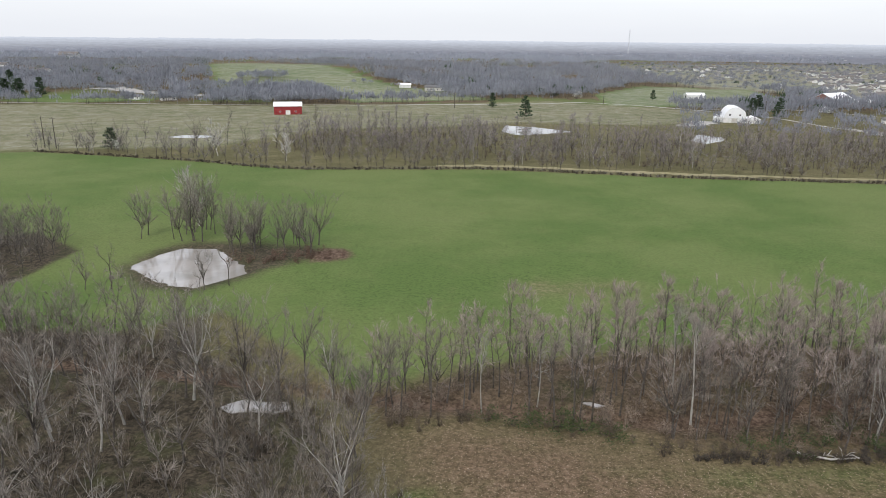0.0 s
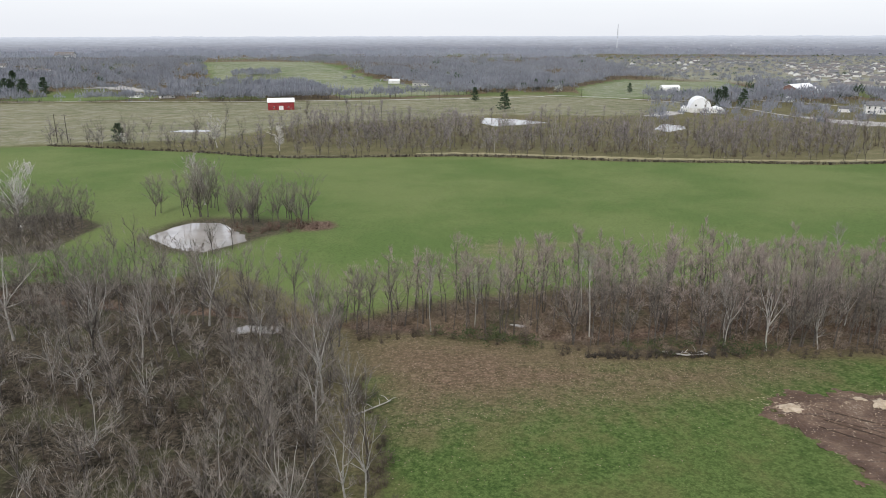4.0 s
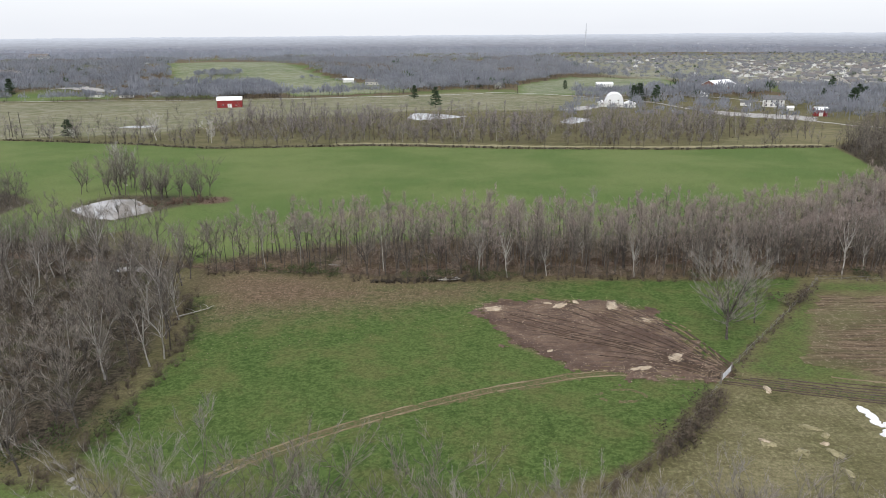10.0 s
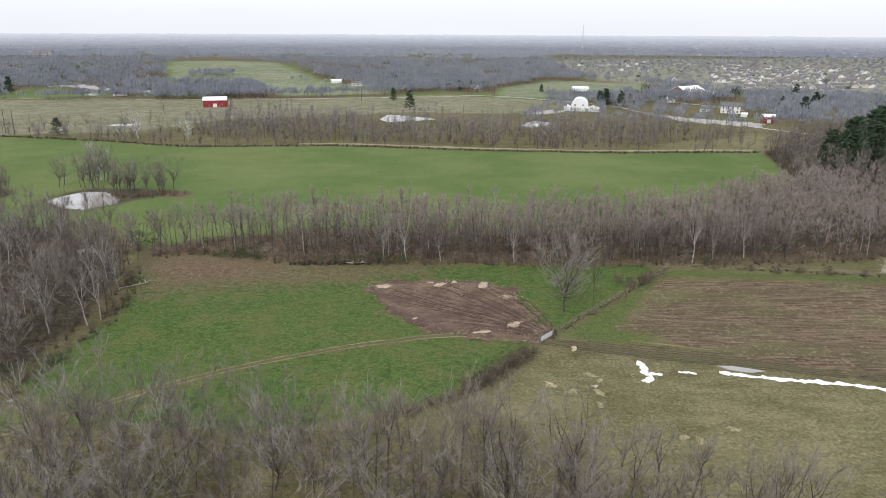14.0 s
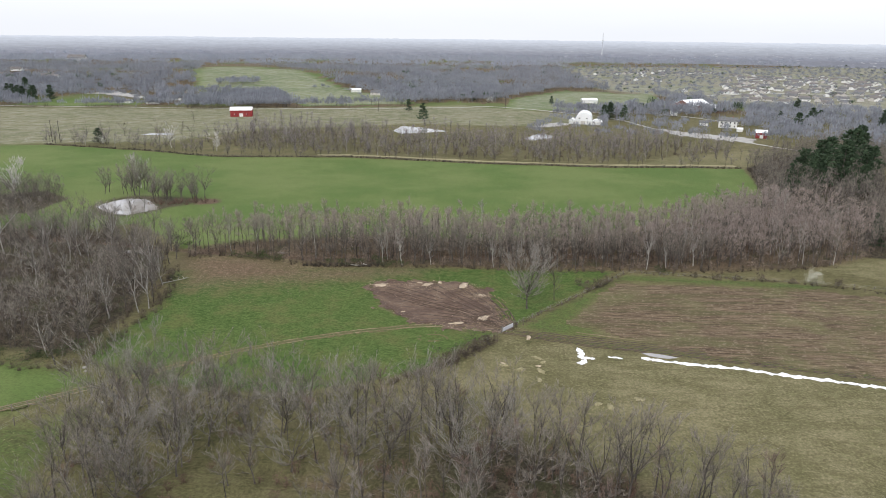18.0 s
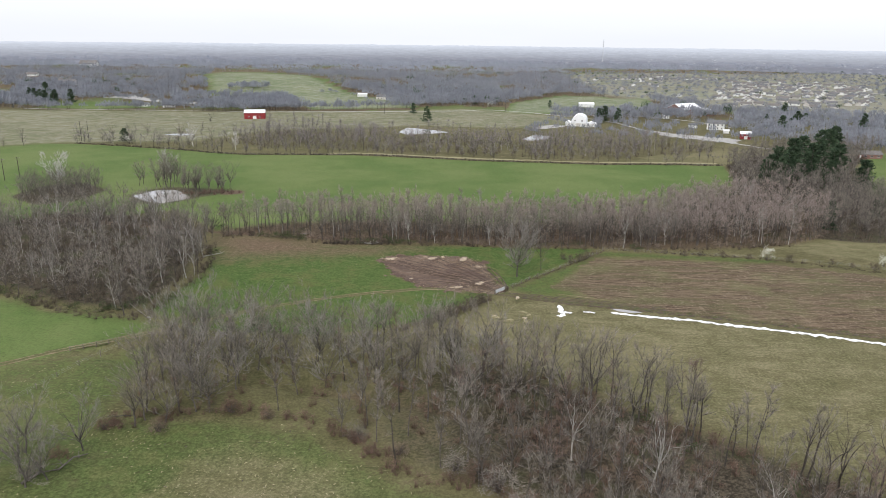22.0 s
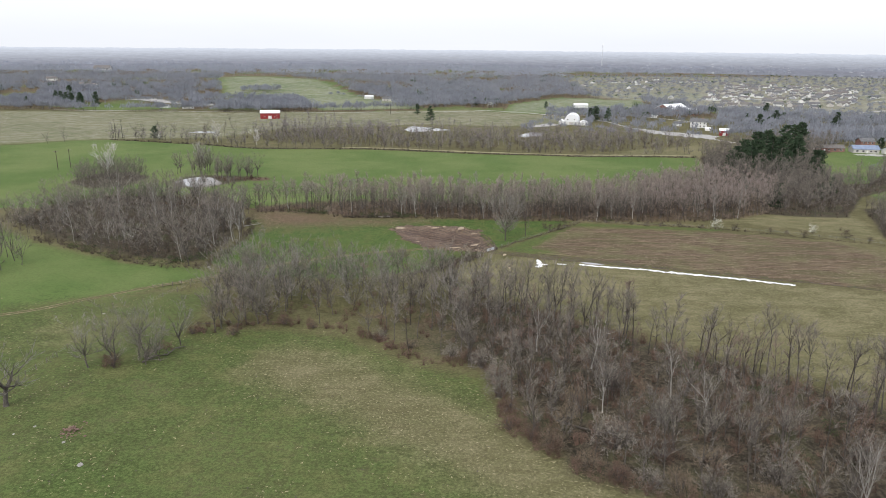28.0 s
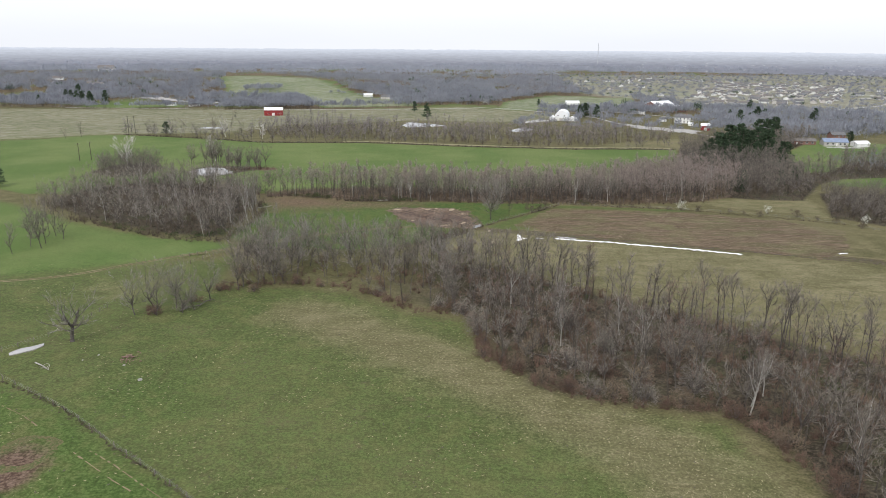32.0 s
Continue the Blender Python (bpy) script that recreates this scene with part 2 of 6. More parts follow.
    grain = k.step(k.math("ADD", k.math("MULTIPLY", fine, 0.5), k.math("ADD", k.math("MULTIPLY", tiny, 0.3), k.math("MULTIPLY", small, 0.2))), 0.36, 0.64)
    shade = k.n("ShaderNodeCombineColor")
    for i in range(3):
        k.link(k.math("ADD", k.math("MULTIPLY", grain, 0.62), 0.64), shade.inputs[i])
    col = k.mix(1.0, col, shade.outputs[0], "MULTIPLY")
    h = k.math("ADD", k.math("MULTIPLY", small, 0.6), k.math("MULTIPLY", fine, 0.4))
    return k.done(col, 0.95, h, 0.12, 0.5, 0.1)


def stubble_material():
    k = Nodes("corn_stubble_rows")
    rows = k.noise(1.0, 4, 0.65, (0.16, 1.3, 1, 0.27))
    streak = k.noise(1.0, 5, 0.65, (0.03, 0.25, 1, 0.27))
    blot, small, tiny = k.noise(0.05, 4), k.noise(0.9, 4, 0.7), k.noise(2.6, 4, 0.7)
    col = k.mix(k.step(rows, 0.36, 0.64), (0.068, 0.047, 0.031), (0.168, 0.124, 0.082))
    col = k.mix(k.math("MULTIPLY", k.step(streak, 0.46, 0.60), 0.85), col, (0.082, 0.074, 0.036))
    col = k.mix(k.math("MULTIPLY", k.step(blot, 0.48, 0.66), 0.5), col, (0.128, 0.130, 0.058))
    col = k.mix(k.math("MULTIPLY", k.step(small, 0.52, 0.66), 0.55), col, (0.250, 0.196, 0.140))
    col = k.mix(k.math("MULTIPLY", k.step(tiny, 0.57, 0.67), 0.5), col, (0.36, 0.30, 0.23))
    return k.done(col, 0.95, k.math("ADD", rows, tiny), 0.15, 0.6, 0.1)


def mud_material():
    k = Nodes("churned_wet_mud")
    mid, small, tiny, fleck = k.noise(0.16, 5, 0.65), k.noise(1.6, 5, 0.7), k.noise(6.0, 3, 0.7), k.noise(2.4, 3, 0.75)
    drag = k.noise(1.0, 4, 0.7, (0.12, 1.1, 1, -0.75))
    col = k.mix(k.step(mid, 0.40, 0.60), (0.078, 0.045, 0.029), (0.145, 0.093, 0.062))
    col = k.mix(k.math("MULTIPLY", k.step(drag, 0.50, 0.64), 0.6), col, (0.048, 0.027, 0.019))
    col = k.mix(k.math("MULTIPLY", k.step(small, 0.52, 0.70), 0.45), col, (0.185, 0.130, 0.095))
    col = k.mix(k.math("MULTIPLY", k.step(k.math("ADD", k.math("MULTIPLY", fleck, 0.6), k.math("MULTIPLY", mid, 0.4)), 0.575, 0.63), 0.7), col, (0.36, 0.30, 0.24))
    return k.done(col, 0.6, k.math("ADD", small, tiny), 0.2, 0.7, 0.3)


def rut_material():
    k = Nodes("bare_track_soil")
    mid, small, tiny = k.noise(0.2, 5, 0.65), k.noise(1.6, 5, 0.7), k.noise(6.0, 3, 0.7)
    col = k.mix(k.step(mid, 0.38, 0.62), (0.155, 0.118, 0.072), (0.250, 0.196, 0.128))
    col = k.mix(k.math("MULTIPLY", k.step(small, 0.52, 0.66), 0.6), col, (0.115, 0.105, 0.045))
    return k.done(col, 0.85, k.math("ADD", small, tiny), 0.1, 0.6, 0.15)


def water_material():
    k = Nodes("sky_paled_pond_water")
    big, rip = k.noise(0.12, 4), k.noise(0.5, 2)
    # pale base colour makes up for a bright sky reflection the gloss can't reach
    col = k.mix(k.step(big, 0.35, 0.65), (0.28, 0.26, 0.235), (0.36, 0.335, 0.31))
    k.bsdf.inputs["IOR"].default_value = 1.8
    return k.done(col, 0.04, rip, 0.004, 0.06, 1.0)


GROUND, STUBBLE, MUD, RUT, WATER = ground_material(), stubble_material(), mud_material(), rut_material(), water_material()
DARKRUT = plain("wet_dark_rut", (0.034, 0.023, 0.016), (0.085, 0.058, 0.040), 0.8, rough=0.5, dist=0.08)


def worn_material():
    k = Nodes("worn_thin_grass")
    mid, small, fine = k.noise(0.25, 5), k.noise(1.1, 5, 0.7), k.noise(3.0, 4, 0.7)
    col = k.mix(k.step(small, 0.40, 0.60), (0.115, 0.098, 0.050), (0.070, 0.092, 0.032))
    col = k.mix(k.math("MULTIPLY", k.step(fine, 0.5, 0.62), 0.6), col, (0.20, 0.160, 0.100))
    return k.done(col, 0.95, k.math("ADD", small, fine), 0.1, 0.6, 0.1)


WORN = worn_material()


# ---- building helpers ----
def tri_mesh(name, V, T, mats, slots=None):
    """A mesh from arrays of vertices and triangles."""
    me = bpy.data.meshes.new(name)
    V, T = np.asarray(V, np.float32), np.asarray(T, np.int32)
    me.vertices.add(len(V))
    me.vertices.foreach_set("co", V.ravel())
    me.loops.add(T.size)
    me.loops.foreach_set("vertex_index", T.ravel())
    me.polygons.add(len(T))
    me.polygons.foreach_set("loop_start", np.arange(0, T.size, 3, dtype=np.int32))
    me.polygons.foreach_set("loop_total", np.full(len(T), 3, dtype=np.int32))
    for m in mats:
        me.materials.append(m)
    if slots is not None:
        me.polygons.foreach_set("material_index", np.asarray(slots, np.int32))
    me.update(calc_edges=True)
    return me


def part(name, bm, material, parent, label=""):
    """Links a bmesh, or a ready mesh, as one object under a thing or a part."""
    if isinstance(bm, bpy.types.Mesh):
        me = bm
    else:
        me = bpy.data.meshes.new(name)
        bm.to_mesh(me)
        bm.free()
    if not me.materials:
        me.materials.append(material)
    ob = new(name, me)
    ob.parent = parent
    if label:
        tagged(ob, label)
    return ob


def box(bm, x0, y0, z0, x1, y1, z1, bevel=0.0, m=None):
    made = bmesh.ops.create_cube(bm, size=1.0)["verts"]
    bmesh.ops.scale(bm, vec=(x1 - x0, y1 - y0, z1 - z0), verts=made)
    bmesh.ops.translate(bm, vec=((x0 + x1) / 2, (y0 + y1) / 2, (z0 + z1) / 2), verts=made)
    if m is not None:
        bmesh.ops.transform(bm, matrix=m, verts=made)
    if bevel:
        edges = list({e for v in made for e in v.link_edges})
        bmesh.ops.bevel(bm, geom=edges, offset=bevel, segments=1, affect="EDGES")
    return bm


def prism(bm, outline, y0, y1):
    """An outline of (x, z) pushed from y0 to y1."""
    a = [bm.verts.new((x, y0, z)) for x, z in outline]
    b = [bm.verts.new((x, y1, z)) for x, z in outline]
    bm.faces.new(a)
    bm.faces.new(b[::-1])
    for i in range(len(a)):
        j = (i + 1) % len(a)
        bm.faces.new((a[i], b[i], b[j], a[j]))
    bmesh.ops.recalc_face_normals(bm, faces=bm.faces)
    return bm


def sdf(poly, X, Y):
    """Signed distance to a polygon, positive inside."""
    d = np.full(X.shape, 1e9)
    inside = np.zeros(X.shape, bool)
    n = len(poly)
    for i in range(n):
        (x0, y0), (x1, y1) = poly[i], poly[(i + 1) % n]
        ex, ey = x1 - x0, y1 - y0
        t = np.clip(((X - x0) * ex + (Y - y0) * ey) / (ex * ex + ey * ey + 1e-9), 0, 1)
        d = np.minimum(d, np.hypot(X - x0 - t * ex, Y - y0 - t * ey))
        cross = ((y0 > Y) != (y1 > Y)) & (X < (x1 - x0) * (Y - y0) / (y1 - y0 + 1e-12) + x0)
        inside ^= cross
    return np.where(inside, d, -d)


def near_line(line, X, Y):
    d = np.full(np.shape(X), 1e9)
    for (x0, y0), (x1, y1) in zip(line, line[1:]):
        ex, ey = x1 - x0, y1 - y0
        t = np.clip(((X - x0) * ex + (Y - y0) * ey) / (ex * ex + ey * ey), 0, 1)
        d = np.minimum(d, np.hypot(X - x0 - t * ex, Y - y0 - t * ey))
    return d


def lumps(X, Y, seed=0):
    """Cheap smooth unevenness between about -1 and 1."""
    r = np.random.RandomState(seed)
    out = np.zeros(np.shape(X))
    for k in range(7):
        a, f, p = r.uniform(0, 6.28), 0.06 * 1.55 ** k, r.uniform(0, 6.28, 2)
        u, v = X * np.cos(a) + Y * np.sin(a), -X * np.sin(a) + Y * np.cos(a)
        out += np.sin(u * f + p[0]) * np.sin(v * f * 1.13 + p[1]) / 1.3 ** k
    return out / 2.2


def relief(X, Y):
    """Height of the ground."""
    X, Y = np.asarray(X, float), np.asarray(Y, float)
    hill = 15 * np.exp(-((X + 330) / 260) ** 2 - ((Y - 900) / 190) ** 2)
    return 0.22 * lumps(X, Y, 3) + np.where(hill > 0.3, hill - 0.3, 0)


def smooth_line(pts, step=2.0):
    """Points along a rounded line through pts."""
    pts = [Vector((*p, 0)) for p in pts]
    pts = [pts[0] * 2 - pts[1]] + pts + [pts[-1] * 2 - pts[-2]]
    out = []
    for i in range(1, len(pts) - 2):
        a, b, c, d = pts[i - 1:i + 3]
        n = max(1, int((c - b).length / step))
        for j in range(n):
            t = j / n
            out.append(0.5 * ((2 * b) + (c - a) * t + (2 * a - 5 * b + 4 * c - d) * t * t + (3 * b - a - 3 * c + d) * t ** 3))
    out.append(pts[-2])
    return [(p.x, p.y) for p in out]


def scatter(poly, gap, seed, fade=0.0, skip=()):
    """Uneven points inside a polygon, about gap apart; skip: polygons to keep clear."""
    r = np.random.RandomState(seed)
    xs, ys = [p[0] for p in poly], [p[1] for p in poly]
    gx, gy = np.meshgrid(np.arange(min(xs), max(xs), gap), np.arange(min(ys), max(ys), gap))
    X = gx.ravel() + r.uniform(-0.62, 0.62, gx.size) * gap
    Y = gy.ravel() + r.uniform(-0.62, 0.62, gx.size) * gap
    keep = sdf(poly, X, Y) > 0
    for s in skip:
        keep &= sdf(s, X, Y) < 0.5
    if fade:
        keep &= (lumps(X * 1.6, Y * 1.6, seed) + r.uniform(-0.5, 0.5, X.size)) > -fade
    return np.stack([X[keep], Y[keep]], 1)


# ---- plan of the land (metres) ----
WOOD_MID = [(-72, 30), (-65, 21), (-56, 23.5), (-46, 23.5), (-34, 20), (-25, 16), (-10, 16), (18, 16.5), (44, 14), (75, 16), (102, 17), (140, 24), (166, 42), (170, 75),
            (150, 104), (128, 86), (88, 56), (40, 47), (-10, 50), (-45, 42)]
WOOD_WEST = [(-132, -30), (-116, -38), (-87, -53), (-60, -58), (-57, -48), (-57, -20), (-63, 4), (-70, 26), (-84, 38), (-97, 48),
             (-110, 54), (-128, 55), (-150, 54), (-164, 30), (-164, -6), (-148, -16)]
WOOD_KNOLL = [(-182, 78), (-163, 64), (-148, 72), (-146, 96), (-165, 112), (-182, 102)]
WOOD_NEAR = [(-42, -108), (-23, -104), (-2, -108), (16, -123), (33, -128), (38, -155), (47, -167), (59, -172), (84, -177), (91, -190),
             (93, -222), (104, -244), (118, -250), (134, -268), (150, -246), (161, -200), (150, -165), (112, -140), (87, -120), (60, -100), (36, -80), (8, -79), (-20, -74), (-44, -70)]
WOOD_EAST = [(166, 44), (172, 75), (152, 106), (165, 150), (178, 200), (215, 240), (275, 285), (300, 262), (252, 200), (222, 140), (214, 80), (192, 48)]
WOOD_RIGHT = [(206, 50), (238, 48), (290, 30), (280, -30), (202, -18), (187, -3)]
BELT = [(-150, 262), (-118, 238), (-60, 232), (20, 215), (88, 209), (128, 220), (172, 240), (190, 262), (160, 292), (110, 300), (52, 296), (15, 290), (-30, 302), (-80, 322), (-130, 330)]
POND = [(-130, 86), (-124, 101), (-114, 101), (-103, 88), (-101, 82), (-110, 72), (-120, 76)]
BIG_POND = [(-33, 336), (-29, 366), (-12, 360), (10, 338), (-8, 326), (-24, 318)]
EAST_POND = [(62, 306), (76, 336), (86, 322), (82, 308), (68, 294)]
MEADOW = [(-64, 6), (-40, 12), (18, 14), (70, 15), (50, -12), (33, -33), (14, -56), (-10, -66), (-44, -64), (-60, -52), (-56, -20)]
HILL_PASTURE = [(-420, 60), (-400, 150), (-290, 212), (-262, 235), (-243, 241), (-177, 226), (-116, 207), (-48, 212), (26, 200), (99, 194), (175, 197), (160, 120),
                (130, 88), (40, 45), (-70, 30), (-100, 60), (-152, 20), (-182, 18), (-205, 30), (-260, 5)]
WEST_FIELD = [(-190, 5), (-158, -13), (-130, -34), (-87, -55), (-60, -60), (-52, -64), (-70, -84), (-95, -95), (-130, -110), (-200, -60)]
LITTER = [(-66, 20), (-55, 24), (-40, 22), (-25, 16), (-3, 15), (14, 14), (10, 8), (-6, 2), (-22, -1), (-45, -6), (-58, -12)]
DRY_FAR = [(-262, 240), (-292, 216), (-420, 165), (-700, 250), (-640, 440), (-365, 462), (-199, 470), (-85, 500), (-30, 520), (20, 540), (120, 470), (150, 420), (60, 370), (-20, 375), (-67, 350), (-134, 330), (-168, 262)]
EAST_STRIP = [(118, 200), (175, 200), (240, 262), (228, 275), (140, 232)]
HILL_FIELD = [(-532, 1299), (-430, 1325), (-290, 1040), (-215, 880), (-129, 703), (-55, 612), (-28, 548), (-140, 506), (-165, 560), (-204, 600), (-262, 634), (-301, 659), (-363, 811)]
EAST_FIELD = [(60, 500), (70, 620), (150, 760), (250, 700), (235, 560), (180, 510)]
LAWN = [(225, 130), (252, 196), (300, 262), (360, 240), (380, 120), (290, 60), (225, 70)]
EAST_ACRE = [(160, 42), (196, 44), (186, -6), (172, 4), (131, 20), (140, 26)]
TOWN = [(330, 560), (190, 760), (220, 1500), (1100, 1700), (1250, 1200), (700, 620), (470, 420)]
STUBBLE_FIELD = [(68, 4), (50, -27), (80, -45), (120, -55), (156, -66), (170, -52), (181, -27), (165, -12), (124, 2)]
MUD_PATCH = [(-4, -5), (-1, 2), (13, 2), (25, 2), (31, -6), (33, -18), (36, -31), (30, -34), (21, -33), (12, -30), (3, -20)]
SOUTH_PASTURE = [(-260, -80), (-90, -92), (-62, -80), (-46, -72), (-42, -108), (-23, -106), (-2, -110), (16, -125), (33, -130), (38, -157), (59, -174), (84, -179), (105, -900), (-260, -900)]
WOOD_SE = [(154, 36), (170, 31), (190, 31), (218, 75), (238, 91), (282, 102), (324, 167), (274, 156), (242, 114), (215, 107), (195, 102)]
SOUTHWEST_FIELD = [(-260, -130), (-95, -135), (-79, -160), (-72, -168), (-47, -183), (-31, -195), (-12, -209), (10, -226), (120, -700), (-260, -900)]
MARGIN = [(37, -30), (72, 12), (132, 7), (126, 2), (69, 6), (52, -25), (60, -36), (44, -34)]
GRAVEL_BED = [(-412, 600), (-384, 632), (-330, 582), (-268, 556), (-262, 540), (-306, 548), (-338, 562), (-384, 596)]
WEST_CLEARING = [(-400, 560), (-338, 552), (-300, 500), (-352, 474), (-420, 480)]
FIELDS = [HILL_FIELD, EAST_FIELD, DRY_FAR, LAWN, EAST_STRIP, GRAVEL_BED, WEST_CLEARING]
TRACK = [(-150, -118), (-100, -104), (-81, -90), (-67, -78), (-47, -63), (-29, -48.5), (-10, -38.5), (12, -31), (24, -31), (34, -32.5)]
TRACK_EAST = [(34, -32.5), (50, -37.5), (66, -41.5), (83, -45.5), (104, -50), (141, -60.5), (175, -72), (230, -100)]


def grid_axis(lo, hi, step, far_lo, far_hi):
    mid = list(np.arange(lo, hi + 0.01, step))
    out, s, v = [], step, hi
    while v < far_hi:
        s *= 1.09
        v += s
        out.append(min(v, far_hi))
    left, s, v = [], step, lo
    while v > far_lo:
        s *= 1.14
        v -= s
        left.append(max(v, far_lo))
    return np.array(left[::-1] + mid + out)


def build_ground():
    gx, gy = grid_axis(-300, 300, 2.5, -4900, 4900), grid_axis(-300, 420, 2.5, -4900, 4900)
    X, Y = np.meshgrid(gx, gy)
    Z = relief(X, Y) * (np.hypot(X, Y) < 1500)
    for pond in (POND, BIG_POND, EAST_POND):
        Z = Z - 0.9 * np.clip((sdf(pond, X, Y) + 0.5) / 3, 0, 1)
    for creek in (CREEK, CREEK_SOUTH):
        Z = Z - 1.3 * np.clip(1 - near_line(creek, X, Y) / 4.0, 0, 1)
    n, m = X.shape
    V = np.stack([X.ravel(), Y.ravel(), Z.ravel()], 1)
    i = np.arange(n * m).reshape(n, m)
    a, b, c, d = i[:-1, :-1].ravel(), i[:-1, 1:].ravel(), i[1:, 1:].ravel(), i[1:, :-1].ravel()
    me = tri_mesh("ground", V, np.concatenate([np.stack([a, b, c], 1), np.stack([a, c, d], 1)]), [GROUND])

    def cover(polys, soft, amount=1.0):
        w = np.zeros(X.shape)
        for p in polys:
            w = np.maximum(w, np.clip(0.5 + sdf(p, X, Y) / soft, 0, 1))
        return w * amount

    lush = np.maximum(cover([MEADOW], 4), cover([WEST_FIELD], 6, 0.8))
    young = np.maximum(cover([HILL_PASTURE, HILL_FIELD, EAST_FIELD, LAWN, WEST_CLEARING], 4), cover([WEST_FIELD], 14, 0.9))
    young = np.maximum(young, cover([[(-262, 235), (-420, 150), (-700, 190), (-660, 290), (-420, 330), (-300, 290), (-250, 262)]], 50))
    young = np.maximum(young, cover([DRY_FAR], 12, 0.62))
    young = np.maximum(young, 0.55 * (Y > 500) * (lumps(X * 0.22, Y * 0.22, 8) < -0.2))
    lush = np.maximum(lush, np.clip(0.70 - np.hypot((X + 35) / 62, (Y + 180) / 62) * 0.35, 0, 1))
    lush = np.maximum(lush, cover([SOUTH_PASTURE], 8, 0.58))
    lush = np.maximum(lush, cover([SOUTHWEST_FIELD], 6, 0.85))
    lush = np.maximum(lush, cover([MARGIN], 4, 0.66))
    dry = np.maximum(cover([DRY_FAR], 12, 0.66), cover([EAST_STRIP, EAST_ACRE], 6, 0.85))
    dry = np.maximum(dry, 0.80 * np.exp(-(near_line([(-12, -128), (2, -137), (28, -157), (66, -190), (80, -215)], X, Y) / 14) ** 2))
    dry = np.maximum(dry, cover([SOUTH_PASTURE], 10, 0.20))
    dry = np.maximum(dry, 0.45 * np.exp(-((X + 70) ** 2 / 500 + (Y + 112) ** 2 / 300)))
    dry = np.maximum(dry, 0.5 * np.exp(-((X + 30) ** 2 / 600 + (Y - 75) ** 2 / 120)))
    dry = np.maximum(dry, 0.64 * (sdf([(34, -36), (85, -49), (170, -76), (150, -150), (90, -118), (38, -78), (16, -58)], X, Y) > 0))
    litter = np.maximum(cover([LITTER], 24, 0.80), cover([WOOD_MID], 8, 0.85))
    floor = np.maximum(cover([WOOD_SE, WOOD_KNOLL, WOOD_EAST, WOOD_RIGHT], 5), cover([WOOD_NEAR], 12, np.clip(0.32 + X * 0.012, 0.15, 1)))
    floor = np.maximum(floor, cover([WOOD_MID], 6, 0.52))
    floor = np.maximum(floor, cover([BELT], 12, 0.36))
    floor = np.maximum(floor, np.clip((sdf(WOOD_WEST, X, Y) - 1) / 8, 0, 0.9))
    rim = 0.72 * cover([[(-133, 84), (-127, 106), (-108, 107), (-90, 104), (-83, 95), (-92, 88), (-99, 79), (-110, 66), (-123, 71)]], 9)
    floor = np.maximum(floor, rim)
    far = np.clip((Y - 440) / 60, 0, 1) * (cover(FIELDS, 20) < 0.5) * (lumps(X * 0.22, Y * 0.22, 8) > -0.2)
    litter = np.maximum(litter, 0.6 * far)
    soil = np.exp(-((X + 86) ** 2 / 40 + (Y - 96) ** 2 / 50)) * 0.95
    soil = np.maximum(soil, 0.8 * np.clip(0.5 + sdf(MUD_PATCH, X, Y) / 9, 0, 1))
    soil = np.maximum(soil, 0.85 * np.exp(-((X + 46) ** 2 / 60 + (Y + 203) ** 2 / 110)))
    soil = np.maximum(soil, 0.60 * np.exp(-(near_line(CREEK, X, Y) / 4) ** 2))
    soil = np.maximum(soil, 0.50 * np.exp(-(near_line(CREEK_SOUTH, X, Y) / 4) ** 2) * (X > -5))
    soil = np.clip(soil, 0, 1)
    # weight of the haze-paled colour over far fields and suburb
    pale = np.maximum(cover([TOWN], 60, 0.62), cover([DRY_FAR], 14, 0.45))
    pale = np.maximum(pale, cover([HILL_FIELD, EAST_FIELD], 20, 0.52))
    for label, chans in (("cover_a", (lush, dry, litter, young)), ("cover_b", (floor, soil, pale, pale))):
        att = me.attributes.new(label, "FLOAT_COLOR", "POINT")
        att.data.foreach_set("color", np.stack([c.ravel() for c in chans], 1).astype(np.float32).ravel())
    ob = new("ground", me)
    tagged(ob, "rolling spring pasture and leaf-strewn woodland ground", "ground", kind="structure")


CREEK = smooth_line([(-150, 45), (-118, 38), (-92, 34), (-78, 31), (-60, 28), (-40, 25), (-20, 24), (0, 30), (30, 28), (70, 32), (110, 38), (150, 60)], 3)
CREEK_SOUTH = smooth_line([(-60, -78), (-35, -88), (-12, -92), (12, -97), (40, -110), (62, -128), (95, -150), (130, -180)], 3)
build_ground()


def water(name, poly, label, z=-0.35, grow=1.0):
    cx, cy = sum(p[0] for p in poly) / len(poly), sum(p[1] for p in poly) / len(poly)
    line = smooth_line([*poly, poly[0]], 1.5)[:-1]
    bm = bmesh.new()
    verts = [bm.verts.new((cx + (x - cx) * grow, cy + (y - cy) * grow, z)) for x, y in line]
    low = [bm.verts.new((v.co.x, v.co.y, z - 0.6)) for v in verts]
    bm.faces.new(verts)
    for i in range(len(verts)):
        j = (i + 1) % len(verts)
        bm.faces.new((verts[i], low[i], low[j], verts[j]))
    bmesh.ops.recalc_face_normals(bm, faces=bm.faces)
    tagged(part(name, bm, WATER, None), label, "pond", kind="structure")


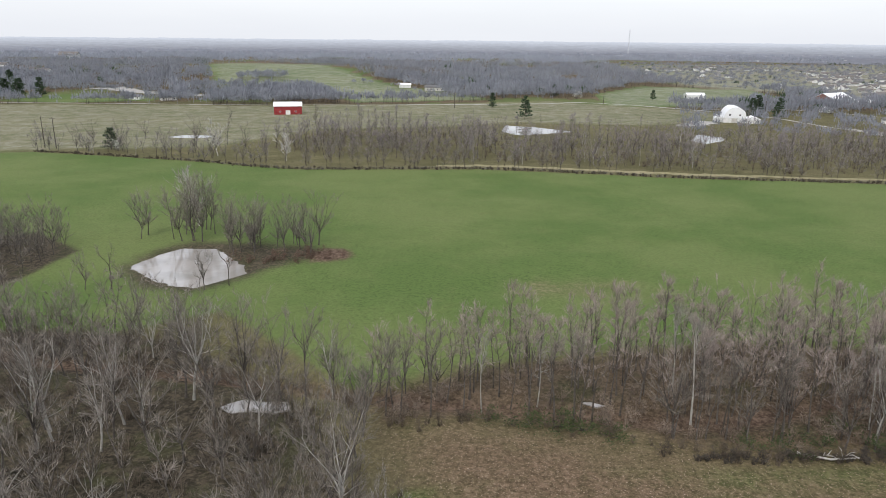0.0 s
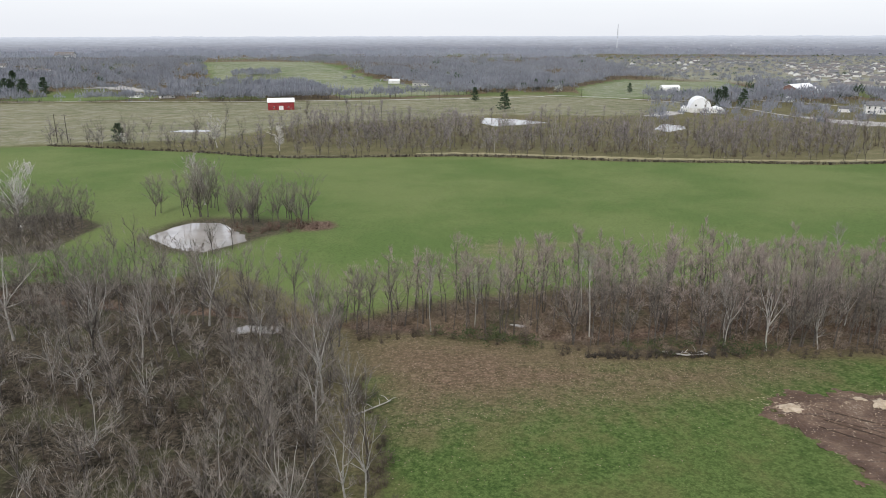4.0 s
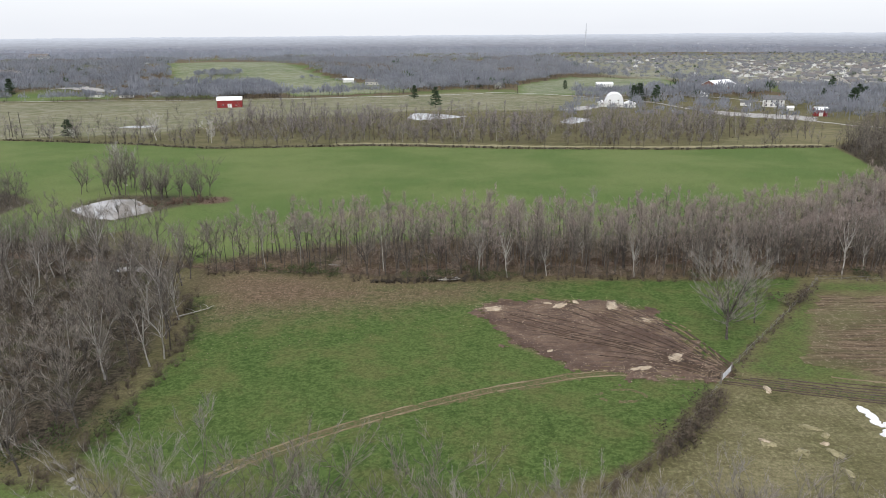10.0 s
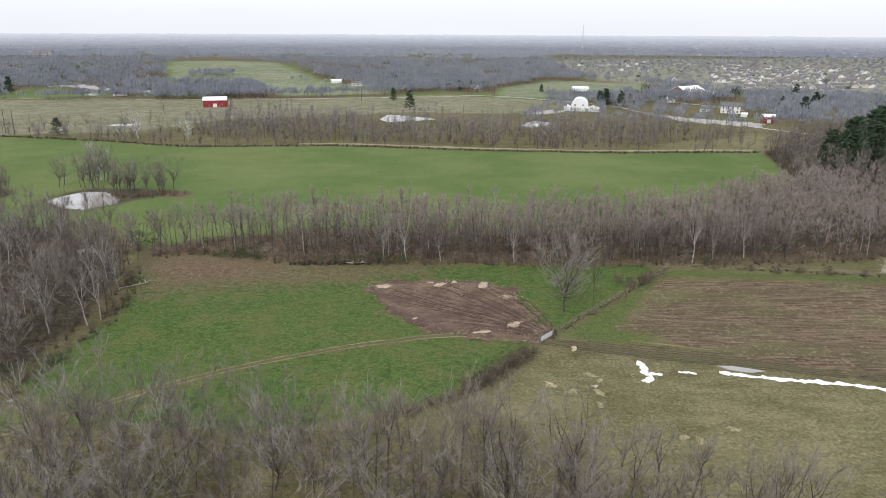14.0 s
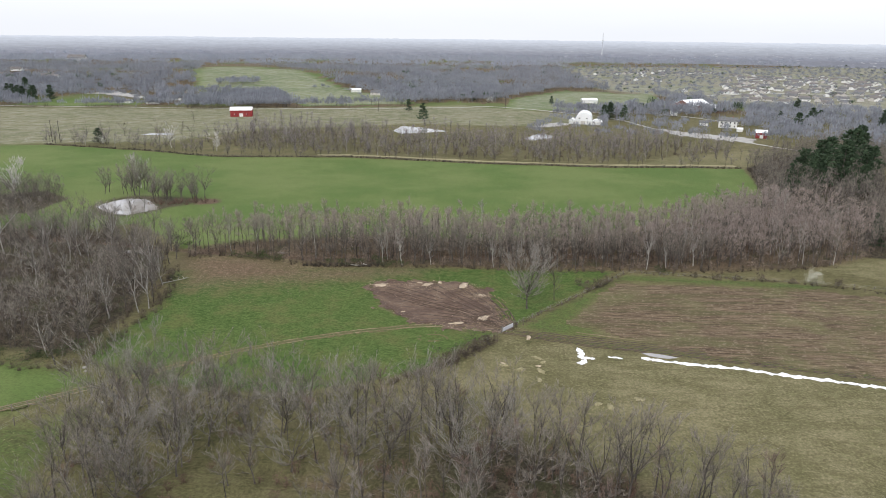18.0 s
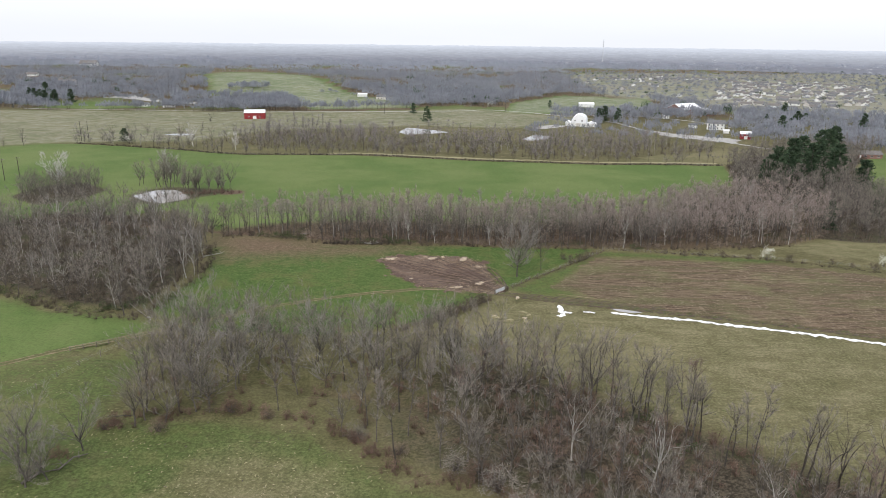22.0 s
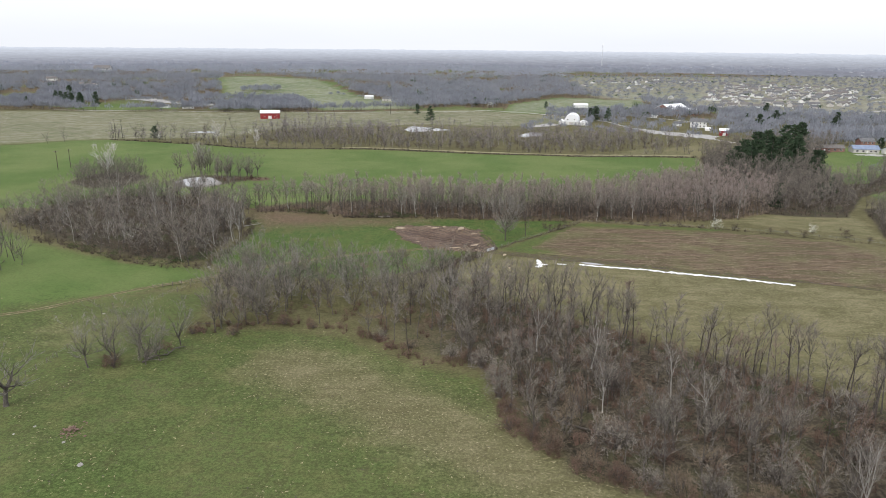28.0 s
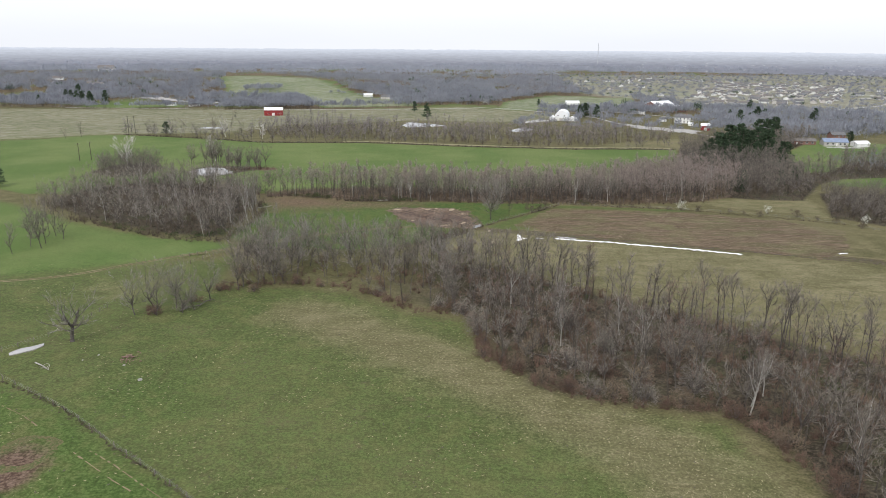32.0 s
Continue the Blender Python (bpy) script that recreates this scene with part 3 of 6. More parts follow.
water("water", POND, "farm pond coloured pale like the sky it reflects")
water("water", BIG_POND, "larger pale pond beyond the tree belt")
water("water", EAST_POND, "small pale pond by the white barn")
water("water", [(-88.5, 24.2), (-86, 26.4), (-82.5, 25.9), (-79.5, 26.2), (-78.6, 24.0), (-80.6, 22.8), (-84, 23.4), (-86.6, 22.6)], "shallow pool in the woodland creek", z=float(relief(-84, 24.5)) + 0.16)
water("water", [(-38, 28), (-35, 30.5), (-32, 31), (-32.5, 28.5), (-36, 27)], "pale gravelly creek pool among the trees", z=-0.22)
water("water", [(-204, 292), (-198, 300), (-186, 300), (-182, 294), (-192, 290)], "small white-shining pond in the far field", z=0.1)


def sheet(name, poly, step, material, label, category, height, seed, kind="structure", wobble=1.2):
    """A patch of bare ground laid over the pasture, its uneven rim sunk into it."""
    xs, ys = [p[0] for p in poly], [p[1] for p in poly]
    X, Y = np.meshgrid(np.arange(min(xs) - 3, max(xs) + 3, step), np.arange(min(ys) - 3, max(ys) + 3, step))
    d = sdf(poly, X, Y) + wobble * lumps(X * 6, Y * 6, seed) + 0.4 * wobble * lumps(X * 22, Y * 22, seed + 1)
    Z = relief(X, Y) + np.clip(d / 1.5, -1, 1) * 0.06 + np.where(d > 0, height(X, Y), 0)
    n, m = X.shape
    i = np.arange(n * m).reshape(n, m)
    ok = d > -0.6
    a, b, c, e = i[:-1, :-1], i[:-1, 1:], i[1:, 1:], i[1:, :-1]
    keep = (ok[:-1, :-1] & ok[:-1, 1:] & ok[1:, 1:] & ok[1:, :-1]).ravel()
    a, b, c, e = a.ravel()[keep], b.ravel()[keep], c.ravel()[keep], e.ravel()[keep]
    me = tri_mesh(name, np.stack([X.ravel(), Y.ravel(), Z.ravel()], 1), np.concatenate([np.stack([a, b, c], 1), np.stack([a, c, e], 1)]), [material])
    return tagged(new(name, me), label, category, kind=kind)


sheet("stubble_field", STUBBLE_FIELD, 0.9, STUBBLE, "harvested corn field with pale stubble rows", "field",
      lambda X, Y: 0.05 + 0.015 * np.sin((Y * math.cos(0.27) + X * math.sin(0.27)) * 4.2), 5, wobble=2.2)
sheet("mud_patch", MUD_PATCH, 0.45, MUD, "churned brown mud where cattle were fed", "mud",
      lambda X, Y: 0.06 + 0.07 * lumps(X * 25, Y * 25, 9) + 0.05 * lumps(X * 60, Y * 60, 10), 7, wobble=3.2)


def ribbon(name, line, width, material, label, category, z=0.03, seed=0, gaps=0.0, step=0.8, parent=None):
    """A strip of bare soil along a line, of uneven width."""
    r = random.Random(seed)
    pts = smooth_line(line, step)
    V, T = [], []
    for k, (x, y) in enumerate(pts):
        x1, y1 = pts[min(k + 1, len(pts) - 1)]
        x0, y0 = pts[max(k - 1, 0)]
        l = math.hypot(x1 - x0, y1 - y0) or 1
        nx, ny = -(y1 - y0) / l, (x1 - x0) / l
        g = float(relief(x, y))
        wa, wb = width * r.uniform(0.3, 0.75), width * r.uniform(0.3, 0.75)
        V += [(x - nx * wa, y - ny * wa, g - 0.02), (x, y, g + z), (x + nx * wb, y + ny * wb, g - 0.02)]
        if k and r.random() >= gaps:
            p = 3 * (k - 1)
            T += [(p, p + 3, p + 1), (p + 1, p + 3, p + 4), (p + 1, p + 4, p + 2), (p + 2, p + 4, p + 5)]
    ob = new(name, tri_mesh(name, V, T, [material]))
    ob.parent = parent
    return tagged(ob, label, category, kind="structure" if parent is None else "")


def offset(line, d):
    pts = smooth_line(line, 4.0)
    out = []
    for k, (x, y) in enumerate(pts):
        x1, y1 = pts[min(k + 1, len(pts) - 1)]
        x0, y0 = pts[max(k - 1, 0)]
        l = math.hypot(x1 - x0, y1 - y0) or 1
        out.append((x - (y1 - y0) / l * d, y + (x1 - x0) / l * d))
    return out


ribbon("track", TRACK, 2.6, WORN, "worn thin grass of the farm track", "track", 0.045, 71)
ribbon("track", TRACK_EAST, 3.0, WORN, "worn muddy grass between the ruts", "track", 0.045, 72)
for side in (-0.72, 0.72):
    ribbon("track", offset(TRACK, side), 0.5, RUT, "bare soil wheel rut of the farm track", "track", 0.07, 5 + int(side * 2), gaps=0.06)
for k, (side, first, wide) in enumerate(((-2.0, 0, 0.45), (-1.1, 0, 0.6), (-0.2, 1, 0.4), (0.8, 0, 0.65), (1.8, 1, 0.5), (3.0, 2, 0.55), (4.4, 4, 0.45))):
    ribbon("track", offset(TRACK_EAST, side * 0.85)[first:], wide, DARKRUT, "wet dark wheel rut along the stubble field", "track", 0.09, 13 + k, gaps=0.06)
ribbon("track", offset(TRACK_EAST, 5.4)[4:], 0.6, RUT, "bare soil wheel rut beside the stubble field", "track", 0.06, 18, gaps=0.12)


# ---- bare trees ----
class Shape:
    """Gathers tubes and slivers into two sets of triangles: 0 stem, 1 twigs."""

    def __init__(self, seed):
        self.r = random.Random(seed)
        self.V, self.T, self.S = [], [], []

    def tube(self, pts, radii, sides, slot):
        base = len(self.V)
        for k, p in enumerate(pts):
            d = (pts[min(k + 1, len(pts) - 1)] - pts[max(k - 1, 0)]).normalized()
            u = d.orthogonal().normalized()
            w = d.cross(u)
            for s in range(sides):
                a = 6.2832 * s / sides
                self.V.append(p + (u * math.cos(a) + w * math.sin(a)) * radii[k])
        for k in range(len(pts) - 1):
            for s in range(sides):
                a, b = base + k * sides + s, base + k * sides + (s + 1) % sides
                self.T += [(a, b, b + sides), (a, b + sides, a + sides)]
                self.S += [slot, slot]

    def sliver(self, p, q, w, slot=1):
        d = q - p
        n = d.cross(Vector((self.r.uniform(-1, 1), self.r.uniform(-1, 1), self.r.uniform(-1, 1))))
        if n.length < 1e-6:
            return
        n = n.normalized() * w
        base = len(self.V)
        self.V += [p - n, p + n, q]
        self.T.append((base, base + 1, base + 2))
        self.S.append(slot)

    def path(self, p, d, length, bits, bend, lift):
        pts, d = [p.copy()], d.normalized()
        for _ in range(bits):
            d = (d + Vector((self.r.uniform(-bend, bend), self.r.uniform(-bend, bend), self.r.uniform(-bend, bend) + lift))).normalized()
            p = p + d * (length / bits)
            pts.append(p.copy())
        return pts, d

    def mesh(self, name, slot, material):
        pick = [t for t, s in zip(self.T, self.S) if s == slot]
        used = sorted({i for t in pick for i in t})
        index = {v: i for i, v in enumerate(used)}
        return tri_mesh(name, [tuple(self.V[i]) for i in used], [tuple(index[i] for i in t) for t in pick], [material])

    def arrays(self):
        return np.array([tuple(v) for v in self.V]), np.array(self.T), np.array(self.S)


def tree_shape(seed, h=13.0, spread=3.2, bare=0.4, limbs=12, fine=1.0, crooked=0.12, thick=1.0, wide=0.0, rich=True, twig=None):
    """A leafless tree: a trunk that forks into leaders, then limbs, branches and twigs. bare: the part of the trunk with no limbs; wide: how far the crown opens."""
    s = Shape(seed)
    r = s.r
    spreading = wide >= 0.1
    fork = bare + (r.uniform(0.06, 0.16) if spreading else r.uniform(0.12, 0.34))
    lean = Vector((r.uniform(-0.09, 0.09), r.uniform(-0.09, 0.09), 1))
    bits = 4 if rich else 2
    trunk, _ = s.path(Vector((0, 0, -0.3)), lean, h * fork, bits, crooked * 0.8, 0.12)
    r0 = thick * h * 0.0104
    s.tube(trunk, [r0 * (1.4 if k == 0 else 1.0) * (1 - 0.22 * k / bits) for k in range(bits + 1)], 6 if rich else 3, 0)
    count = 3 + seed % 3 if spreading else 1 + (r.random() < 0.6) + (r.random() < 0.25)
    leaders, turn = [], r.uniform(0, 6.28)
    for k in range(count):
        a = turn + 6.2832 * k / count + r.uniform(-0.5, 0.5)
        tilt = r.uniform(0.14, 0.44) + 0.6 * wide if spreading else r.uniform(0.04, 0.30)
        length = h * (0.98 - fork) * r.uniform(0.78, 1.06) * (1 + 0.2 * wide)
        n = 5 if rich else 3
        pts, _ = s.path(trunk[-1], Vector((math.cos(a) * tilt, math.sin(a) * tilt, 1)), length, n, crooked * 0.9 + 0.05, 0.09)
        rl = r0 * (0.78 if count == 1 else 0.62)
        s.tube(pts, [rl * (1 - 0.86 * q / n) for q in range(n + 1)], 5 if rich else 3, 0)
        leaders.append((pts, rl, a))

    def at(points, f):
        f = min(f, 0.999) * (len(points) - 1)
        k = int(f)
        return points[k].lerp(points[k + 1], f - k)

    each = max(1, limbs // count)
    for i in range(limbs):
        pts, rb, a0 = leaders[i % count]
        f = ((i // count) + r.uniform(0, 0.95)) / (each + 0.3)
        if i % 6 == 5 and bare < fork - 0.05:
            p0, rb, f = at(trunk, r.uniform(bare / fork, 1.0)), r0 * 0.8, 0.1
        else:
            p0 = at(pts, f)
        turn += 2.4 + r.uniform(-0.5, 0.5)
        out = Vector((math.cos(turn), math.sin(turn), 0)) + Vector((math.cos(a0), math.sin(a0), 0)) * (0.55 if count > 1 else 0)
        d = Vector((out.x, out.y, 0.62 + 0.85 * f - 0.6 * wide + r.uniform(-0.3, 0.4)))
        length = spread * (0.42 + 0.72 * math.sin(math.pi * (0.2 + 0.68 * min(f, 1)))) * r.uniform(0.6, 1.15)
        limb, dl = s.path(p0, d, length, 4 if rich else 3, 0.26, 0.12)
        rl = rb * (1 - 0.8 * f) * 0.5 + 0.012
        n = len(limb)
        s.tube(limb, [rl * (1 - 0.8 * k / (n - 1)) for k in range(n)], 4 if rich else 3, 0)
        for j in range(5 if rich else 4):
            g = 0.25 + 0.75 * (j + r.random()) / 5
            p = at(limb, g)
            d2 = (dl + Vector((r.uniform(-1, 1), r.uniform(-1, 1), r.uniform(-0.35, 0.9))) * 0.7).normalized()
            l2 = length * r.uniform(0.30, 0.58)
            q = p + d2 * l2
            mid = p.lerp(q, 0.5) + Vector((r.uniform(-0.15, 0.15), r.uniform(-0.15, 0.15), -0.06)) * l2
            if rich:
                s.tube([p, mid, q], [rl * 0.42 + 0.006, rl * 0.26 + 0.006, 0.006], 3, 1)
            else:
                s.sliver(p, q, 0.03 + rl * 0.25, 1)
            for _ in range(int((9 if rich else 6) * fine)):
                k = r.uniform(0.15, 1.0)
                a = (p.lerp(mid, k * 2) if k < 0.5 else mid.lerp(q, k * 2 - 1)) if rich else p.lerp(q, k)
                d3 = (d2 + Vector((r.uniform(-1, 1), r.uniform(-1, 1), r.uniform(-0.3, 0.9))) * 0.65).normalized()
                s.sliver(a, a + d3 * r.uniform(0.4, 1.2) * (0.6 + 0.05 * h), (twig or 0.022) * 0.68 if rich else (twig or 0.036) * 0.62, 1)
    return s


def dome_shape(seed, h=3.6, w=2.6, twigs=420, thin=0.022):
    """A domed shrub: many arching stems and a shell of fine twigs, uneven in outline."""
    s = Shape(seed)
    r = s.r
    bulge = [(r.uniform(0, 6.28), r.uniform(0.7, 1.15)) for _ in range(5)]
    for i in range(twigs):
        a, e = r.uniform(0, 6.28), math.asin(r.random())
        k = min(bulge, key=lambda b: abs(math.sin((a - b[0]) / 2)))[1] * r.uniform(0.5, 1.0)
        p = Vector((math.cos(a) * math.cos(e) * w * k, math.sin(a) * math.cos(e) * w * k, 0.15 + math.sin(e) * h * k))
        if i % 14 == 0:
            s.tube([Vector((p.x * 0.15, p.y * 0.15, -0.1)), p * 0.6 + Vector((r.uniform(-0.4, 0.4), r.uniform(-0.4, 0.4), 0.5)), p], [0.055, 0.04, 0.012], 3, 0)
        for _ in range(3):
            d = Vector((r.uniform(-1, 1), r.uniform(-1, 1), r.uniform(-0.5, 1.0))) + p.normalized() * 0.35
            s.sliver(p, p + d * r.uniform(0.35, 0.8), thin, 1)
    return s


def brush_shape(seed, h=2.2, w=1.6, stems=30, thin=0.027):
    """A rounded tangle of thin stems fanning out of the ground."""
    s = Shape(seed)
    r = s.r
    for _ in range(stems):
        a, q = r.uniform(0, 6.28), r.random() ** 0.6
        p = Vector((math.cos(a) * q * w * 0.3, math.sin(a) * q * w * 0.3, 0))
        rise = math.sqrt(max(0.05, 1 - (q * 0.92) ** 2))
        tip = Vector((math.cos(a) * q * w, math.sin(a) * q * w, h * rise)) * r.uniform(0.7, 1.1)
        knee = p.lerp(tip, 0.5) + Vector((r.uniform(-0.2, 0.2), r.uniform(-0.2, 0.2), 0.18 * h))
        s.sliver(p, knee, thin * 1.3, 1)
        s.sliver(knee, tip, thin, 1)
        for _ in range(3):
            b = knee.lerp(tip, r.uniform(0.0, 1.0))
            s.sliver(b, b + Vector((r.uniform(-1, 1), r.uniform(-1, 1), r.uniform(-0.4, 0.9))) * h * 0.3, thin * 0.8, 1)
    return s


def leafy_shape(seed, h=3.0, w=2.0, leaves=260, size=0.16):
    """A bush or small crown of many leaves in uneven clumps on stems."""
    s = Shape(seed)
    r = s.r
    clumps = [Vector((r.gauss(0, w * 0.42), r.gauss(0, w * 0.42), h * r.uniform(0.3, 0.95))) for _ in range(11)]
    for c in clumps:
        s.tube([Vector((c.x * 0.1, c.y * 0.1, -0.1)), c * 0.6, c], [0.05, 0.03, 0.01], 3, 0)
    for i in range(leaves):
        c = clumps[i % len(clumps)]
        p = c + Vector((r.gauss(0, w * 0.2), r.gauss(0, w * 0.2), r.gauss(0, h * 0.1)))
        p.z = max(p.z, 0.1)
        d = Vector((r.uniform(-1, 1), r.uniform(-1, 1), r.uniform(-0.6, 1))).normalized()
        s.sliver(p, p + d * size * 2.2, size * 0.6, 1)
    return s


def pine_shape(seed, h=15.0, w=4.2):
    """A pine: straight trunk, drooping whorls of boughs with needle tufts, and gaps."""
    s = Shape(seed)
    r = s.r
    trunk, _ = s.path(Vector((0, 0, -0.3)), Vector((0, 0, 1)), h, 6, 0.03, 0.1)
    s.tube(trunk, [0.22 * (1 - 0.9 * k / 6) + 0.02 for k in range(7)], 6, 0)
    z = h * 0.10
    while z < h * 0.98:
        f = z / h
        reach = w * (1.0 - f) ** 0.6 * r.uniform(0.7, 1.1) + 0.3
        for _ in range(5):
            if r.random() < 0.14:
                continue
            a = r.uniform(0, 6.28)
            out = Vector((math.cos(a), math.sin(a), r.uniform(-0.05, 0.3)))
            p, q = Vector((0, 0, z)), Vector((0, 0, z)) + out * reach * r.uniform(0.7, 1.15)
            s.sliver(p, q, 0.05, 0)
            for _ in range(20):
                c = p.lerp(q, r.uniform(0.15, 1.05)) + Vector((r.gauss(0, 0.28), r.gauss(0, 0.28), r.gauss(0, 0.16)))
                d = Vector((out.x + r.uniform(-0.9, 0.9), out.y + r.uniform(-0.9, 0.9), r.uniform(-0.2, 0.8))).normalized()
                s.sliver(c, c + d * r.uniform(0.6, 1.1), 0.24, 1)
        z += h * 0.042
    return s


def canopy_shape(seed, h=11.0, w=5.5, n=60, stem=3):
    """A far-off clump of bare crowns: trunks and rounded fans of upright twig sprays."""
    s = Shape(seed)
    r = s.r
    crowns = [(r.uniform(-w, w) * 0.55, r.uniform(-w, w) * 0.55, h * r.uniform(0.72, 1.0), w * r.uniform(0.5, 0.75)) for _ in range(stem)]
    for x, y, top, _ in crowns:
        s.sliver(Vector((x, y, -0.2)), Vector((x + r.uniform(-0.5, 0.5), y, top * 0.8)), 0.16, 0)
    for i in range(n):
        x, y, top, rad = crowns[i % stem]
        a, q = r.uniform(0, 6.28), r.random() ** 0.5
        z = top * (0.25 + 0.55 * math.sqrt(1 - 0.9 * q * q) * r.uniform(0.55, 1.0))
        p = Vector((x + math.cos(a) * q * rad, y + math.sin(a) * q * rad, z))
        s.sliver(p, p + Vector((math.cos(a) * q * 1.1 + r.uniform(-0.5, 0.5), math.sin(a) * q * 1.1 + r.uniform(-0.5, 0.5), top * r.uniform(0.16, 0.30))), r.uniform(0.22, 0.48), 1)
    return s


# near prototypes, kept out of the scene until copied
def thing(name, shape, stem, twig, label, category, group="", crown="crown"):
    root = new(name)
    part("trunk", shape.mesh("trunk", 0, stem), stem, root)
    part(crown, shape.mesh(crown, 1, twig), twig, root)
    return tagged(root, label, category, group)


def spin(x, y, r, s=1.0, sink=0.0):
    return Matrix.Translation((x, y, float(relief(x, y)) - sink)) @ Matrix.Rotation(r, 4, "Z") @ Matrix.Diagonal((s, s, s, 1))


def put(ob, x, y, turn, scale):
    """One more copy of a thing, standing on the ground."""
    c = copy_thing(ob, Matrix.Identity(4))
    c.matrix_basis = spin(x, y, turn, scale)
    return c


SPECIES = []
for k in range(5):  # 0 to 4: slender woodland trees
    SPECIES.append((tree_shape(100 + k, 11.5 + (k % 3) * 1.0, 1.9 + 0.25 * (k % 4), 0.30 + 0.06 * (k % 3), 13, 1.0, 0.10 + 0.02 * (k % 3), 0.9), BARK, TWIG,
                    "slender bare woodland tree with fine grey twigs"))
for k in range(5):  # 5 to 9: rounded crowns that fork low
    SPECIES.append((tree_shape(120 + k, 10.5 + (k % 3) * 1.0, 3.2 + 0.3 * (k % 3), 0.18, 18, 1.4, 0.16, 1.2, 0.14, True, 0.019), BARK, TWIG, "low-forking bare tree with a rounded twiggy crown"))
for k in range(3):  # 10 to 12
    SPECIES.append((tree_shape(140 + k, 12.5 + k * 0.9, 3.0, 0.24, 15, 0.9, 0.14, 1.15, 0.1), PALE, TWIG, "pale-barked bare sycamore with spreading limbs"))
for k in range(2):  # 13, 14
    SPECIES.append((tree_shape(160 + k, 10.5 + k, 2.2, 0.42, 9, 0.5, 0.16, 1.2), DARKBARK, TWIG, "dark slender bare tree with few limbs"))
SLIM = [tree_shape(200 + k, 11.4 + (k % 4) * 0.8, 1.9 + 0.2 * (k % 3), 0.30 + 0.06 * (k % 3), 11, 1.2, 0.12, 0.9, 0.0, False).arrays() for k in range(6)]
ROUND = [tree_shape(220 + k, 9.6 + (k % 4) * 0.8, 3.0 + 0.25 * (k % 3), 0.16, 13, 1.2, 0.16, 1.0, 0.14, False, 0.034).arrays() for k in range(6)]
SMALL = SLIM + ROUND
BELT_MATS = [BARK, BELTTWIG, PALE, PALETWIG]


def wood(name, points, shapes, seed, mats, label, low=0.8, high=1.15, category="woodland", pale=0.0):
    """Many small copies of shapes joined into one mesh of kind stuff."""
    r = np.random.RandomState(seed)
    Vs, Ts, Ss, base = [], [], [], 0
    for x, y in points:
        V, T, S = shapes[r.randint(len(shapes))]
        a, s, z = r.uniform(0, 6.28), r.uniform(low, high), r.uniform(low, high)
        c, q = math.cos(a) * s, math.sin(a) * s
        W = np.stack([V[:, 0] * c - V[:, 1] * q + x, V[:, 0] * q + V[:, 1] * c + y, V[:, 2] * z], 1)
        Vs.append(W)
        Ts.append(T + base)
        Ss.append(S + (2 if r.rand() < pale else 0))
        base += len(V)
    V = np.concatenate(Vs)
    V[:, 2] += np.repeat(relief(points[:, 0], points[:, 1]), [len(v) for v in Vs])
    ob = new(name, tri_mesh(name, V, np.concatenate(Ts), mats, np.concatenate(Ss)))
    return tagged(ob, label, category, kind="stuff")


TREE_MATS = [BARK, TWIG, PALE, PALETWIG]
BRUSHES = [brush_shape(300 + k, 1.5 + 0.55 * (k % 3), 1.5 + 0.25 * (k % 2)).arrays() for k in range(5)]


def plant(points, protos, seed, group, low=0.8, high=1.15):
    r = random.Random(seed)
    for x, y in points:
        k = r.choice(protos)
        root = MADE.get(k)
        turn, s = r.uniform(0, 6.28), r.uniform(low, high)
        if root is None:
            shape, stem, twig, label = SPECIES[k]
            root = MADE[k] = thing(("slender_tree", "round_crowned_tree", "sycamore_tree" if k < 13 else "dark_tree")[min(k // 5, 2)], shape, stem, twig, label, "tree", group)
            root.matrix_basis = spin(x, y, turn, s)
        else:
            tagged(put(root, x, y, turn, s), group=group)


MADE = {}


def split_by(points, near, n):
    """The n points nearest to a stretch of the plan, and the rest."""
    d = near_line(near, points[:, 0], points[:, 1])
    order = np.argsort(d)
    return points[order[:n]], points[order[n:]]


# woodland: single trees along the edges that face the meadows, the rest joined
p_mid = scatter(WOOD_MID, 3.3, 11, 0.85, [POND])
p_west = scatter(WOOD_WEST, 4.9, 12, 0.8, [POND])
p_west = p_west[lumps(p_west[:, 0] * 1.6, p_west[:, 1] * 1.6, 18) > -0.45]
p_near = scatter(WOOD_NEAR, 5.7, 13, 0.6)
p_near = p_near[(p_near[:, 0] > 12) | (np.random.RandomState(6).rand(len(p_near)) < 0.75)]
p_mid = np.concatenate([p_mid, scatter([(-4, 18), (44, 16), (102, 19), (150, 40), (150, 90), (88, 52), (40, 42), (-4, 44)], 4.2, 27, 0.9)])
a, b = split_by(p_mid, [(-66, 18), (-15, 14), (44, 13), (102, 16)], 90)
plant(a, [0, 1, 2, 3, 4, 13, 14, 0, 2, 4, 7, 6, 10], 21, "trees of the middle wood", 0.72, 1.1)
wood("middle_wood", b, SLIM + ROUND[:2], 31, [BARK, MIDTWIG, PALE, PALETWIG], "band of slender bare grey-brown trees", 0.8, 1.12, pale=0.05)
a, b = split_by(p_west, [(-62, -56), (-57, -20), (-66, 15), (-90, 30), (-110, 20)], 85)
plant(a, [5, 6, 7, 8, 9, 10, 6, 12, 8, 11, 3, 13], 22, "trees of the west wood", 0.75, 1.3)
wood("west_wood", b, ROUND + SLIM[:2], 32, TREE_MATS, "bare twiggy woodland with scattered pale sycamores", 0.6, 1.25, pale=0.14)
a, b = split_by(p_near, [(-42, -100), (0, -104), (36, -140), (84, -176), (95, -210)], 85)
